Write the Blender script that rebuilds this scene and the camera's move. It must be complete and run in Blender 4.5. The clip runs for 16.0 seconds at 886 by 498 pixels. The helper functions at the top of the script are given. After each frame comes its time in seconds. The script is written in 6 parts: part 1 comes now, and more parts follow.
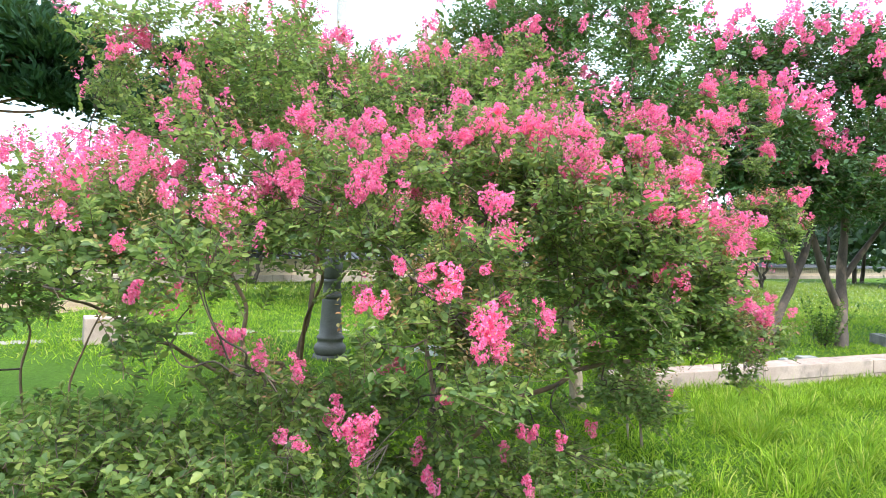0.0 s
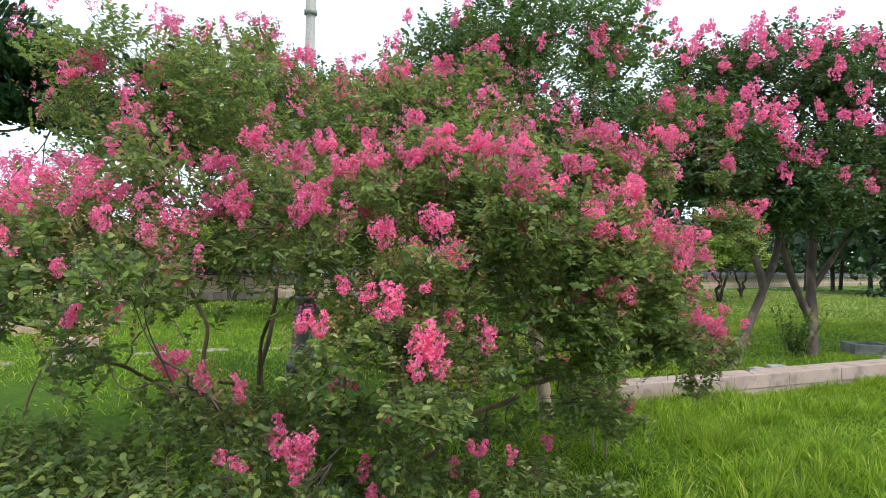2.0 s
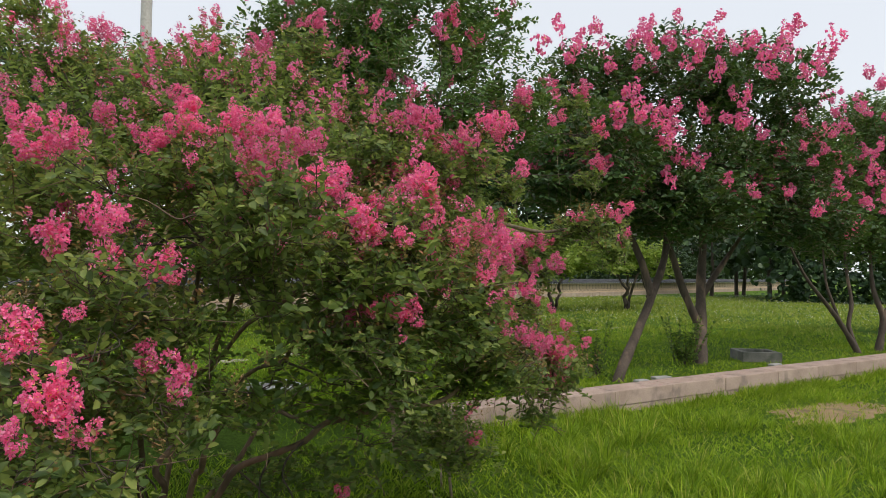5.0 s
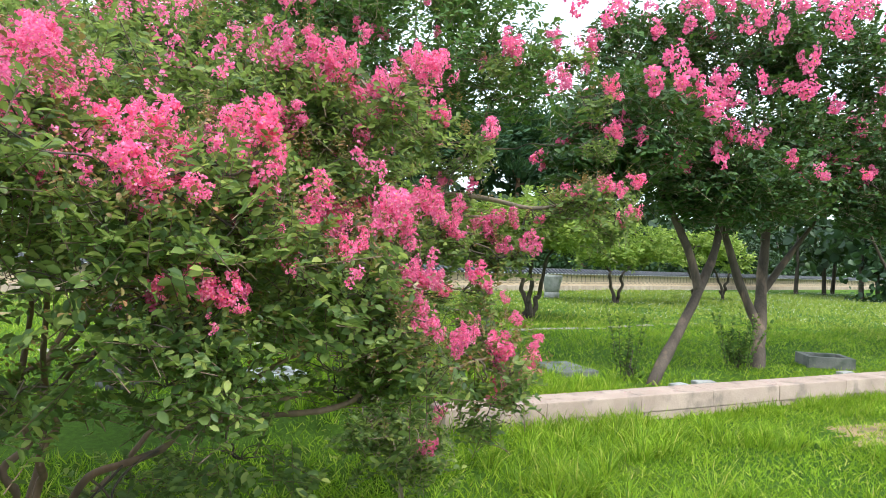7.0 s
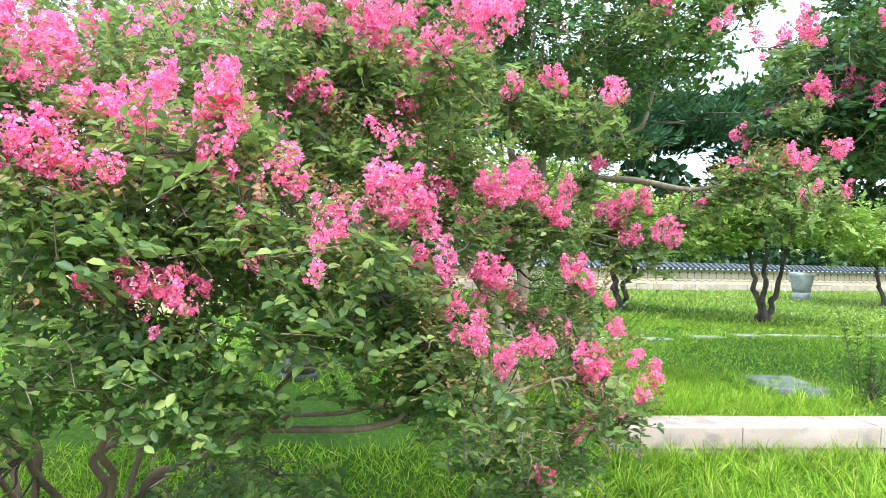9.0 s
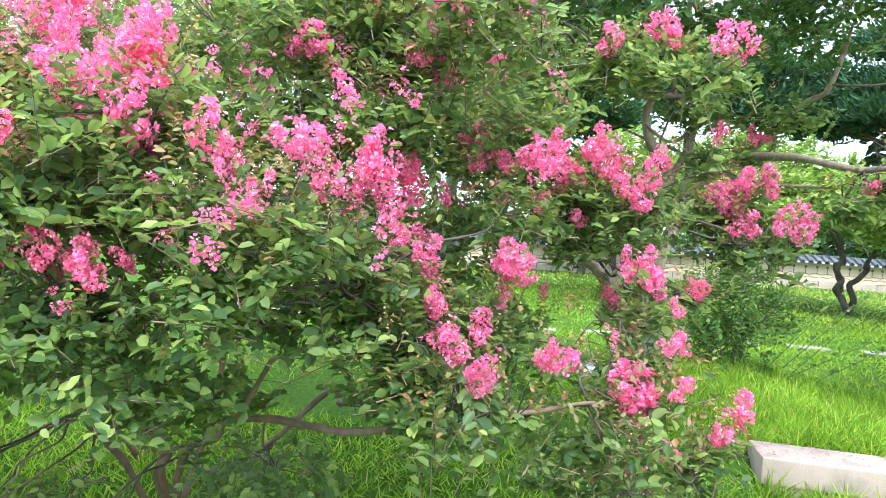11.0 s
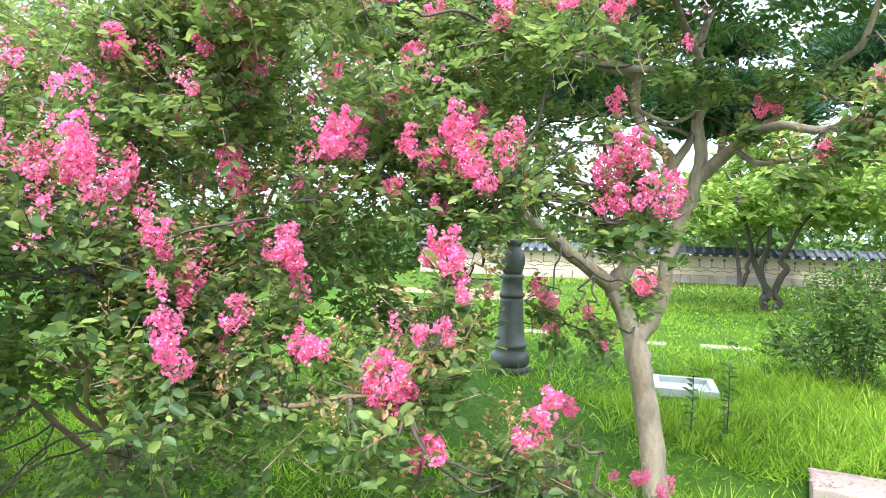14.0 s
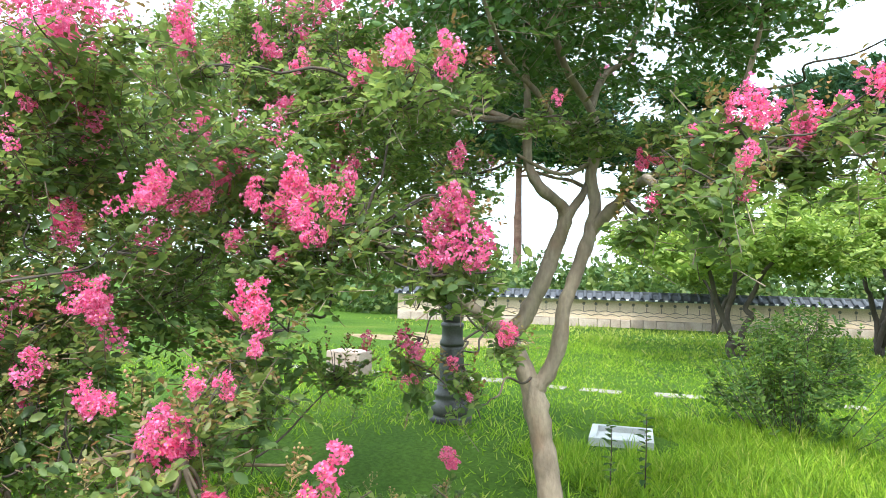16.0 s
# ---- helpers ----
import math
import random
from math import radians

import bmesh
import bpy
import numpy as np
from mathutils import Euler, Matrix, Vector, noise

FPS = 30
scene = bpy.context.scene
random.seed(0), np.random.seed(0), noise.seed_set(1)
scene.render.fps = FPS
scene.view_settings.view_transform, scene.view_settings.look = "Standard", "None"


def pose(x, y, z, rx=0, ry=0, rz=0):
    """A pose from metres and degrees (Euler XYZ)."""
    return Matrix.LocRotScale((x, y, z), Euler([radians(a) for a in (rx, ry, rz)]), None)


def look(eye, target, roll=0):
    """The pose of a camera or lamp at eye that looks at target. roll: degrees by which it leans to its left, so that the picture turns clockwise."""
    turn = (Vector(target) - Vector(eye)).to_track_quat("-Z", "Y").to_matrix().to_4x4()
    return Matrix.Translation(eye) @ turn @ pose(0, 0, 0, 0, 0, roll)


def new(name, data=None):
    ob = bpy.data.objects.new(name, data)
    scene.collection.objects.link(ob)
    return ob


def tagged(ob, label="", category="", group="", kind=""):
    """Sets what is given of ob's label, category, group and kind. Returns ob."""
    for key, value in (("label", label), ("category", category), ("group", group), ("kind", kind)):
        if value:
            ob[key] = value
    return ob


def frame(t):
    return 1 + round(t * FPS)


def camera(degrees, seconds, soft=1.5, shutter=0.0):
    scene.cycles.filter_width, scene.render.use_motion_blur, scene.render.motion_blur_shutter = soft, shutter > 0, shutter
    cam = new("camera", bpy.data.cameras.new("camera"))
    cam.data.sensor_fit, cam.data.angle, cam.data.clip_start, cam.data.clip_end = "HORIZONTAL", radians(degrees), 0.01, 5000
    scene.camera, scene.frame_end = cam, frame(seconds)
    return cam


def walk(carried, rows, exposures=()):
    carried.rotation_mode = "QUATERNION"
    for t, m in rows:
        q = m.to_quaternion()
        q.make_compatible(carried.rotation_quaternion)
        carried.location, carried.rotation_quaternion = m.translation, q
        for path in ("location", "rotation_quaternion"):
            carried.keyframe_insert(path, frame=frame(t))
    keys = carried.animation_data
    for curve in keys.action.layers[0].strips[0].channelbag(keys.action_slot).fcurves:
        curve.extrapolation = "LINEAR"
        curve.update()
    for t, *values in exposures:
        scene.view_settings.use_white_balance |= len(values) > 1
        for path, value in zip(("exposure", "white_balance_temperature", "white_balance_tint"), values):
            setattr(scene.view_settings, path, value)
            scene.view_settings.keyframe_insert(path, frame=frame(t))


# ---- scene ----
cam = camera(67.0, 16.0, soft=0.5)
PATH = [
    (0, (-0.425, -0.57, 1.524), (-0.408, 1.43, 1.521), 2.0),
    (0.5, (-0.324, -0.582, 1.536), (-0.252, 1.417, 1.533), 1.7),
    (1, (-0.256, -0.583, 1.54), (-0.174, 1.415, 1.548), 1.2),
    (1.5, (-0.237, -0.612, 1.55), (-0.16, 1.387, 1.568), 0.9),
    (2, (-0.247, -0.623, 1.551), (-0.189, 1.376, 1.589), 1.2),
    (2.5, (-0.197, -0.602, 1.561), (-0.078, 1.394, 1.602), 1.9),
    (3, (-0.104, -0.517, 1.56), (0.18, 1.463, 1.588), 1.2),
    (3.5, (-0.038, -0.331, 1.577), (0.351, 1.63, 1.631), 1.6),
    (4, (0.053, -0.22, 1.552), (0.426, 1.744, 1.62), -0.3),
    (4.5, (0.295, -0.069, 1.563), (0.582, 1.909, 1.627), 1.0),
    (5, (0.514, 0.041, 1.576), (0.788, 2.021, 1.643), 0.8),
    (5.2, (0.58, 0.094, 1.571), (0.92, 2.063, 1.636), 1.3),
    (7.3, (1.386, 0.81, 1.541), (1.338, 2.809, 1.565), 1.2),
    (7.5, (1.422, 0.887, 1.546), (1.302, 2.883, 1.582), 0.3),
    (8, (1.586, 1.044, 1.538), (1.259, 3.017, 1.574), 0.7),
    (8.5, (1.794, 1.161, 1.548), (1.246, 3.084, 1.559), 2.2),
    (9, (1.897, 1.288, 1.543), (1.263, 3.185, 1.539), 1.7),
    (9.5, (1.958, 1.445, 1.55), (1.085, 3.244, 1.575), 1.6),
    (9.7, (1.961, 1.489, 1.575), (1.032, 3.26, 1.588), 1.4),
    (11.8, (2.551, 2.143, 1.577), (1.216, 3.631, 1.519), 2.6),
    (12, (2.605, 2.179, 1.535), (1.242, 3.643, 1.526), 1.1),
    (12.5, (2.794, 2.307, 1.547), (1.274, 3.607, 1.526), 3.9),
    (12.7, (2.863, 2.39, 1.559), (1.31, 3.65, 1.518), 3.1),
    (13, (2.936, 2.426, 1.538), (1.39, 3.693, 1.475), 2.0),
    (13.5, (2.965, 2.609, 1.502), (1.435, 3.895, 1.446), 2.7),
    (14, (3.004, 2.765, 1.525), (1.44, 4.01, 1.467), 1.6),
    (14.5, (3.105, 2.901, 1.523), (1.49, 4.08, 1.48), 1.2),
    (15, (3.256, 2.99, 1.541), (1.578, 4.077, 1.488), 1.9),
    (15.5, (3.333, 3.037, 1.543), (1.683, 4.167, 1.53), 1.6),
    (16, (3.342, 3.156, 1.559), (1.788, 4.413, 1.639), 1.6),
]
EXPOSURES = [(0.0, 0.88, 5950, 6), (0.5, 0.4, 6000, 6), (1.0, 0.12, 6050, 8), (2.5, -0.05, 6350, 10), (3.0, -0.06, 6600, 11), (3.5, -0.19, 6800, 12), (4.0, -0.5, 6900, 12),
             (4.5, -0.56, 6900, 12), (5.2, -0.6, 6900, 12), (7.3, 0.74, 6050, 3), (8.0, 1.03, 5820, 0), (9.5, 1.18, 5680, 1), (12.5, 1.34, 5600, 1), (13.5, 1.34, 5750, 3), (14.5, 1.34, 5880, 3), (15.0, 1.13, 6050, 2), (16.0, 0.96, 5960, 4)]
walk(cam, [(t, look(eye, target, roll)) for t, eye, target, roll in PATH], EXPOSURES)

# ---- light ----
SUN_ELEV, SUN_AZ = 58.0, 140.0   # degrees; azimuth clockwise from +y
world = bpy.data.worlds.new("hazy_sky")
scene.world = world
world.use_nodes = True
wn = world.node_tree
wn.nodes.clear()
sky = wn.nodes.new("ShaderNodeTexSky")
sky.sky_type = "NISHITA"
sky.sun_disc = False
sky.sun_elevation = radians(SUN_ELEV)
sky.sun_rotation = radians(SUN_AZ)
sky.dust_density, sky.air_density, sky.ozone_density = 3.0, 1.0, 1.0
sky_bg = wn.nodes.new("ShaderNodeBackground")
sky_bg.inputs["Strength"].default_value = 0.07
haze_bg = wn.nodes.new("ShaderNodeBackground")      # thin bright cloud over the blue
haze_bg.inputs["Color"].default_value = (0.86, 0.93, 1.0, 1)
haze_bg.inputs["Strength"].default_value = 1.2
sky_add = wn.nodes.new("ShaderNodeAddShader")
sky_out = wn.nodes.new("ShaderNodeOutputWorld")
wn.links.new(sky.outputs["Color"], sky_bg.inputs["Color"])
wn.links.new(sky_bg.outputs[0], sky_add.inputs[0])
wn.links.new(haze_bg.outputs[0], sky_add.inputs[1])
wn.links.new(sky_add.outputs[0], sky_out.inputs["Surface"])

sun = new("sun", bpy.data.lights.new("sun", "SUN"))
sun.data.energy = 2.35
sun.data.angle = radians(9)
sun.data.color = (1.0, 0.95, 0.86)
_e, _a = radians(SUN_ELEV), radians(SUN_AZ)
sun_from = Vector((math.sin(_a) * math.cos(_e), math.cos(_a) * math.cos(_e), math.sin(_e)))
sun.matrix_world = look(sun_from * 60, (0, 0, 0))


# ---- materials ----
def nodes_of(name):
    m = bpy.data.materials.new(name)
    m.use_nodes = True
    nt = m.node_tree
    nt.nodes.clear()
    out = nt.nodes.new("ShaderNodeOutputMaterial")
    return m, nt, out


def ramp_node(nt, stops):
    r = nt.nodes.new("ShaderNodeValToRGB")
    el = r.color_ramp.elements
    while len(el) < len(stops):
        el.new(0.5)
    for e, (p, c) in zip(el, stops):
        e.position, e.color = p, (*c, 1)
    return r


def leafy(name, stops, rough=0.5, translucent=0.3, back=(0.25, 0.4, 0.05), spec=0.35):
    """Leaf or petal: colour drawn per leaf, some light passing through."""
    m, nt, out = nodes_of(name)
    geo = nt.nodes.new("ShaderNodeNewGeometry")
    info = nt.nodes.new("ShaderNodeObjectInfo")
    mix = nt.nodes.new("ShaderNodeMath")
    mix.operation = "ADD"
    half = nt.nodes.new("ShaderNodeMath")
    half.operation = "MULTIPLY"
    half.inputs[1].default_value = 0.37
    frac = nt.nodes.new("ShaderNodeMath")
    frac.operation = "FRACT"
    nt.links.new(info.outputs["Random"], half.inputs[0])
    nt.links.new(geo.outputs["Random Per Island"], mix.inputs[0])
    nt.links.new(half.outputs[0], mix.inputs[1])
    nt.links.new(mix.outputs[0], frac.inputs[0])
    r = ramp_node(nt, stops)
    nt.links.new(frac.outputs[0], r.inputs[0])
    tex = nt.nodes.new("ShaderNodeTexNoise")
    tex.inputs["Scale"].default_value = 1.7
    tc = nt.nodes.new("ShaderNodeNewGeometry")
    nt.links.new(tc.outputs["Position"], tex.inputs["Vector"])
    hsv = nt.nodes.new("ShaderNodeHueSaturation")
    mr = nt.nodes.new("ShaderNodeMapRange")
    mr.inputs["From Min"].default_value, mr.inputs["From Max"].default_value = 0.3, 0.7
    mr.inputs["To Min"].default_value, mr.inputs["To Max"].default_value = 0.8, 1.25
    nt.links.new(tex.outputs["Fac"], mr.inputs["Value"])
    nt.links.new(mr.outputs[0], hsv.inputs["Value"])
    nt.links.new(r.outputs[0], hsv.inputs["Color"])
    bsdf = nt.nodes.new("ShaderNodeBsdfPrincipled")
    bsdf.inputs["Roughness"].default_value = rough
    bsdf.inputs["Specular IOR Level"].default_value = spec
    nt.links.new(hsv.outputs[0], bsdf.inputs["Base Color"])
    tr = nt.nodes.new("ShaderNodeBsdfTranslucent")
    tint = nt.nodes.new("ShaderNodeMix")
    tint.data_type = "RGBA"
    tint.inputs["Factor"].default_value = 0.55
    tint.inputs["B"].default_value = (*back, 1)
    nt.links.new(hsv.outputs[0], tint.inputs["A"])
    nt.links.new(tint.outputs["Result"], tr.inputs["Color"])
    ms = nt.nodes.new("ShaderNodeMixShader")
    ms.inputs[0].default_value = translucent
    nt.links.new(bsdf.outputs[0], ms.inputs[1])
    nt.links.new(tr.outputs[0], ms.inputs[2])
    nt.links.new(ms.outputs[0], out.inputs["Surface"])
    return m


def rough_mat(name, c1, c2, scale=6.0, fine=60.0, rough=0.85, bump=0.3, metal=0.0, stretch=(1, 1, 1), c3=None, spots=3.0):
    """Stone, bark, plaster, metal: two scales of mottling and a fine relief."""
    m, nt, out = nodes_of(name)
    tc = nt.nodes.new("ShaderNodeTexCoord")
    mp = nt.nodes.new("ShaderNodeMapping")
    mp.inputs["Scale"].default_value = stretch
    nt.links.new(tc.outputs["Object"], mp.inputs["Vector"])
    info = nt.nodes.new("ShaderNodeObjectInfo")
    n1 = nt.nodes.new("ShaderNodeTexNoise")
    n1.inputs["Scale"].default_value, n1.inputs["Detail"].default_value = scale, 6
    n1.noise_dimensions = "4D"
    wmul = nt.nodes.new("ShaderNodeMath")
    wmul.operation = "MULTIPLY"
    wmul.inputs[1].default_value = 30.0
    nt.links.new(info.outputs["Random"], wmul.inputs[0])
    nt.links.new(wmul.outputs[0], n1.inputs["W"])
    n2 = nt.nodes.new("ShaderNodeTexNoise")
    n2.inputs["Scale"].default_value, n2.inputs["Detail"].default_value = fine, 4
    for n in (n1, n2):
        nt.links.new(mp.outputs[0], n.inputs["Vector"])
    r = ramp_node(nt, [(0.32, c1), (0.68, c2)])
    nt.links.new(n1.outputs["Fac"], r.inputs[0])
    col = r.outputs[0]
    if c3:
        n3 = nt.nodes.new("ShaderNodeTexNoise")
        n3.inputs["Scale"].default_value, n3.inputs["Detail"].default_value = spots, 3
        nt.links.new(mp.outputs[0], n3.inputs["Vector"])
        r3 = ramp_node(nt, [(0.55, (0, 0, 0)), (0.66, (1, 1, 1))])
        nt.links.new(n3.outputs["Fac"], r3.inputs[0])
        m3 = nt.nodes.new("ShaderNodeMix")
        m3.data_type = "RGBA"
        m3.inputs["B"].default_value = (*c3, 1)
        nt.links.new(r3.outputs[0], m3.inputs["Factor"])
        nt.links.new(col, m3.inputs["A"])
        col = m3.outputs["Result"]
    grain = nt.nodes.new("ShaderNodeMix")
    grain.data_type, grain.blend_type = "RGBA", "MULTIPLY"
    grain.inputs["Factor"].default_value = 0.5
    rg = ramp_node(nt, [(0.3, (0.55, 0.55, 0.55)), (0.7, (1.2, 1.2, 1.2))])
    nt.links.new(n2.outputs["Fac"], rg.inputs[0])
    nt.links.new(col, grain.inputs["A"])
    nt.links.new(rg.outputs[0], grain.inputs["B"])
    bsdf = nt.nodes.new("ShaderNodeBsdfPrincipled")
    bsdf.inputs["Roughness"].default_value = rough
    bsdf.inputs["Metallic"].default_value = metal
    nt.links.new(grain.outputs["Result"], bsdf.inputs["Base Color"])
    bp = nt.nodes.new("ShaderNodeBump")
    bp.inputs["Strength"].default_value = bump
    bp.inputs["Distance"].default_value = 0.01
    nt.links.new(n2.outputs["Fac"], bp.inputs["Height"])
    nt.links.new(bp.outputs[0], bsdf.inputs["Normal"])
    nt.links.new(bsdf.outputs[0], out.inputs["Surface"])
    return m


LEAF = leafy("crape_leaf", [(0.0, (0.045, 0.083, 0.033)), (0.45, (0.132, 0.205, 0.07)), (0.8, (0.26, 0.335, 0.098)), (1.0, (0.39, 0.44, 0.12))], rough=0.42, spec=0.36, translucent=0.54, back=(0.33, 0.44, 0.085))
YOUNG = leafy("young_leaf", [(0.0, (0.13, 0.17, 0.045)), (0.5, (0.24, 0.19, 0.07)), (1.0, (0.33, 0.15, 0.08))], rough=0.45, spec=0.4, translucent=0.35, back=(0.35, 0.25, 0.06))
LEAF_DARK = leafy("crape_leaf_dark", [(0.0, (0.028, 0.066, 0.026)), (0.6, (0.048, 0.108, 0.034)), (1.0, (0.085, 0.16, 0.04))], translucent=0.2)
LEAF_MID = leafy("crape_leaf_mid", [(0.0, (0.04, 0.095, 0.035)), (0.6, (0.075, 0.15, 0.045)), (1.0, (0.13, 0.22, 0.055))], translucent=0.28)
LEAF_YELLOW = leafy("garden_leaf", [(0.0, (0.14, 0.21, 0.04)), (0.5, (0.26, 0.35, 0.07)), (1.0, (0.42, 0.47, 0.1))], translucent=0.4)
LEAF_BUSH = leafy("bush_leaf", [(0.0, (0.035, 0.08, 0.022)), (0.7, (0.085, 0.145, 0.03)), (1.0, (0.22, 0.28, 0.055))], spec=0.14)
LEAF_HEDGE = leafy("hedge_leaf", [(0.0, (0.05, 0.1, 0.03)), (0.6, (0.1, 0.16, 0.045)), (1.0, (0.2, 0.24, 0.06))], translucent=0.25)
LEAF_FAR = leafy("wood_leaf", [(0.0, (0.014, 0.036, 0.016)), (0.6, (0.025, 0.06, 0.022)), (1.0, (0.05, 0.1, 0.026))], translucent=0.05)
NEEDLE = leafy("pine_needle", [(0.0, (0.02, 0.06, 0.03)), (1.0, (0.05, 0.11, 0.05))], translucent=0.1)
PETAL = leafy("petal", [(0.0, (0.86, 0.12, 0.31)), (0.4, (0.92, 0.185, 0.4)), (0.8, (0.95, 0.29, 0.52)), (1.0, (0.95, 0.42, 0.63))], rough=0.6, translucent=0.48, back=(0.95, 0.24, 0.48), spec=0.08)
STAMEN = leafy("stamen", [(0.0, (0.8, 0.5, 0.08)), (1.0, (0.85, 0.62, 0.2))], translucent=0.1, back=(0.8, 0.6, 0.1))
BUD = leafy("bud", [(0.0, (0.2, 0.22, 0.06)), (0.5, (0.34, 0.21, 0.08)), (1.0, (0.45, 0.24, 0.14))], translucent=0.1)
GRASS = leafy("grass_blade", [(0.0, (0.07, 0.14, 0.016)), (0.5, (0.2, 0.33, 0.022)), (0.85, (0.38, 0.51, 0.04)), (1.0, (0.52, 0.48, 0.14))], translucent=0.42, back=(0.36, 0.56, 0.04), spec=0.14)
MEADOW = leafy("meadow_blade", [(0.0, (0.11, 0.17, 0.025)), (0.5, (0.25, 0.33, 0.045)), (0.85, (0.42, 0.48, 0.09)), (1.0, (0.56, 0.5, 0.2))], translucent=0.35, back=(0.4, 0.5, 0.08), spec=0.14)
CLOVER = leafy("clover_flower", [(0.0, (0.7, 0.7, 0.6)), (1.0, (0.85, 0.85, 0.78))], translucent=0.1, back=(0.8, 0.8, 0.7))
BARK = rough_mat("crape_bark", (0.17, 0.125, 0.088), (0.4, 0.315, 0.225), scale=7, fine=45, rough=0.75, bump=0.8, stretch=(1, 1, 0.45), c3=(0.24, 0.165, 0.11), spots=6)
SHRUB_BARK = rough_mat("shrub_bark", (0.1, 0.068, 0.047), (0.27, 0.18, 0.12), scale=5, fine=45, rough=0.75, bump=0.3, stretch=(1, 1, 0.3), c3=(0.26, 0.15, 0.1), spots=3)
ROW_BARK = rough_mat("row_tree_bark", (0.05, 0.037, 0.029), (0.115, 0.088, 0.068), scale=6, fine=50, rough=0.85, bump=0.5, stretch=(1, 1, 0.4), c3=(0.2, 0.14, 0.1), spots=4)
BARK_DARK = rough_mat("dark_bark", (0.05, 0.04, 0.032), (0.11, 0.085, 0.065), scale=7, fine=50, rough=0.9, bump=0.5, stretch=(1, 1, 0.4))
PINE_BARK = rough_mat("pine_bark", (0.2, 0.1, 0.07), (0.34, 0.2, 0.14), scale=4, fine=20, rough=0.95, bump=0.6)
GRANITE = rough_mat("pink_granite", (0.37, 0.275, 0.225), (0.51, 0.39, 0.33), scale=3, fine=140, rough=0.8, bump=0.25, c3=(0.3, 0.235, 0.2), spots=4)
WHITE_STONE = rough_mat("pale_granite", (0.44, 0.44, 0.42), (0.6, 0.6, 0.57), scale=4, fine=120, rough=0.8, bump=0.25, c3=(0.42, 0.42, 0.4))
DARK_STONE = rough_mat("dark_stone", (0.13, 0.13, 0.115), (0.24, 0.235, 0.21), scale=5, fine=90, rough=0.8, bump=0.35, c3=(0.08, 0.1, 0.07))
GREY_STONE = rough_mat("grey_stone", (0.13, 0.135, 0.13), (0.27, 0.27, 0.255), scale=7, fine=60, rough=0.9, bump=0.6, c3=(0.12, 0.15, 0.075), spots=6)
LIGHT_STONE = rough_mat("light_grey_stone", (0.27, 0.27, 0.26), (0.42, 0.42, 0.4), scale=6, fine=90, rough=0.9, bump=0.4)
PAVER = rough_mat("stepping_stone", (0.22, 0.19, 0.15), (0.36, 0.33, 0.27), scale=4, fine=80, rough=0.85, bump=0.3)
PLASTER = rough_mat("cream_plaster", (0.56, 0.42, 0.29), (0.67, 0.52, 0.38), scale=1.5, fine=30, rough=0.9, bump=0.15)
WALL_STONE = rough_mat("wall_base_stone", (0.36, 0.28, 0.22), (0.52, 0.43, 0.35), scale=2.5, fine=40, rough=0.9, bump=0.4)
ROOF_TILE = rough_mat("roof_tile_clay", (0.055, 0.06, 0.07), (0.12, 0.125, 0.14), scale=3, fine=40, rough=0.7, bump=0.3)
MORTAR = rough_mat("white_mortar", (0.62, 0.62, 0.6), (0.75, 0.75, 0.72), scale=4, fine=60)
MOTIF = rough_mat("grey_brick_inlay", (0.13, 0.11, 0.1), (0.22, 0.19, 0.17), scale=5, fine=60)
IRON = rough_mat("lamp_iron", (0.06, 0.06, 0.052), (0.11, 0.107, 0.095), scale=5, fine=60, rough=0.5, bump=0.12, metal=0.25)
POLE_PAINT = rough_mat("pole_paint", (0.3, 0.3, 0.27), (0.4, 0.4, 0.36), scale=3, fine=50, rough=0.5, bump=0.1)


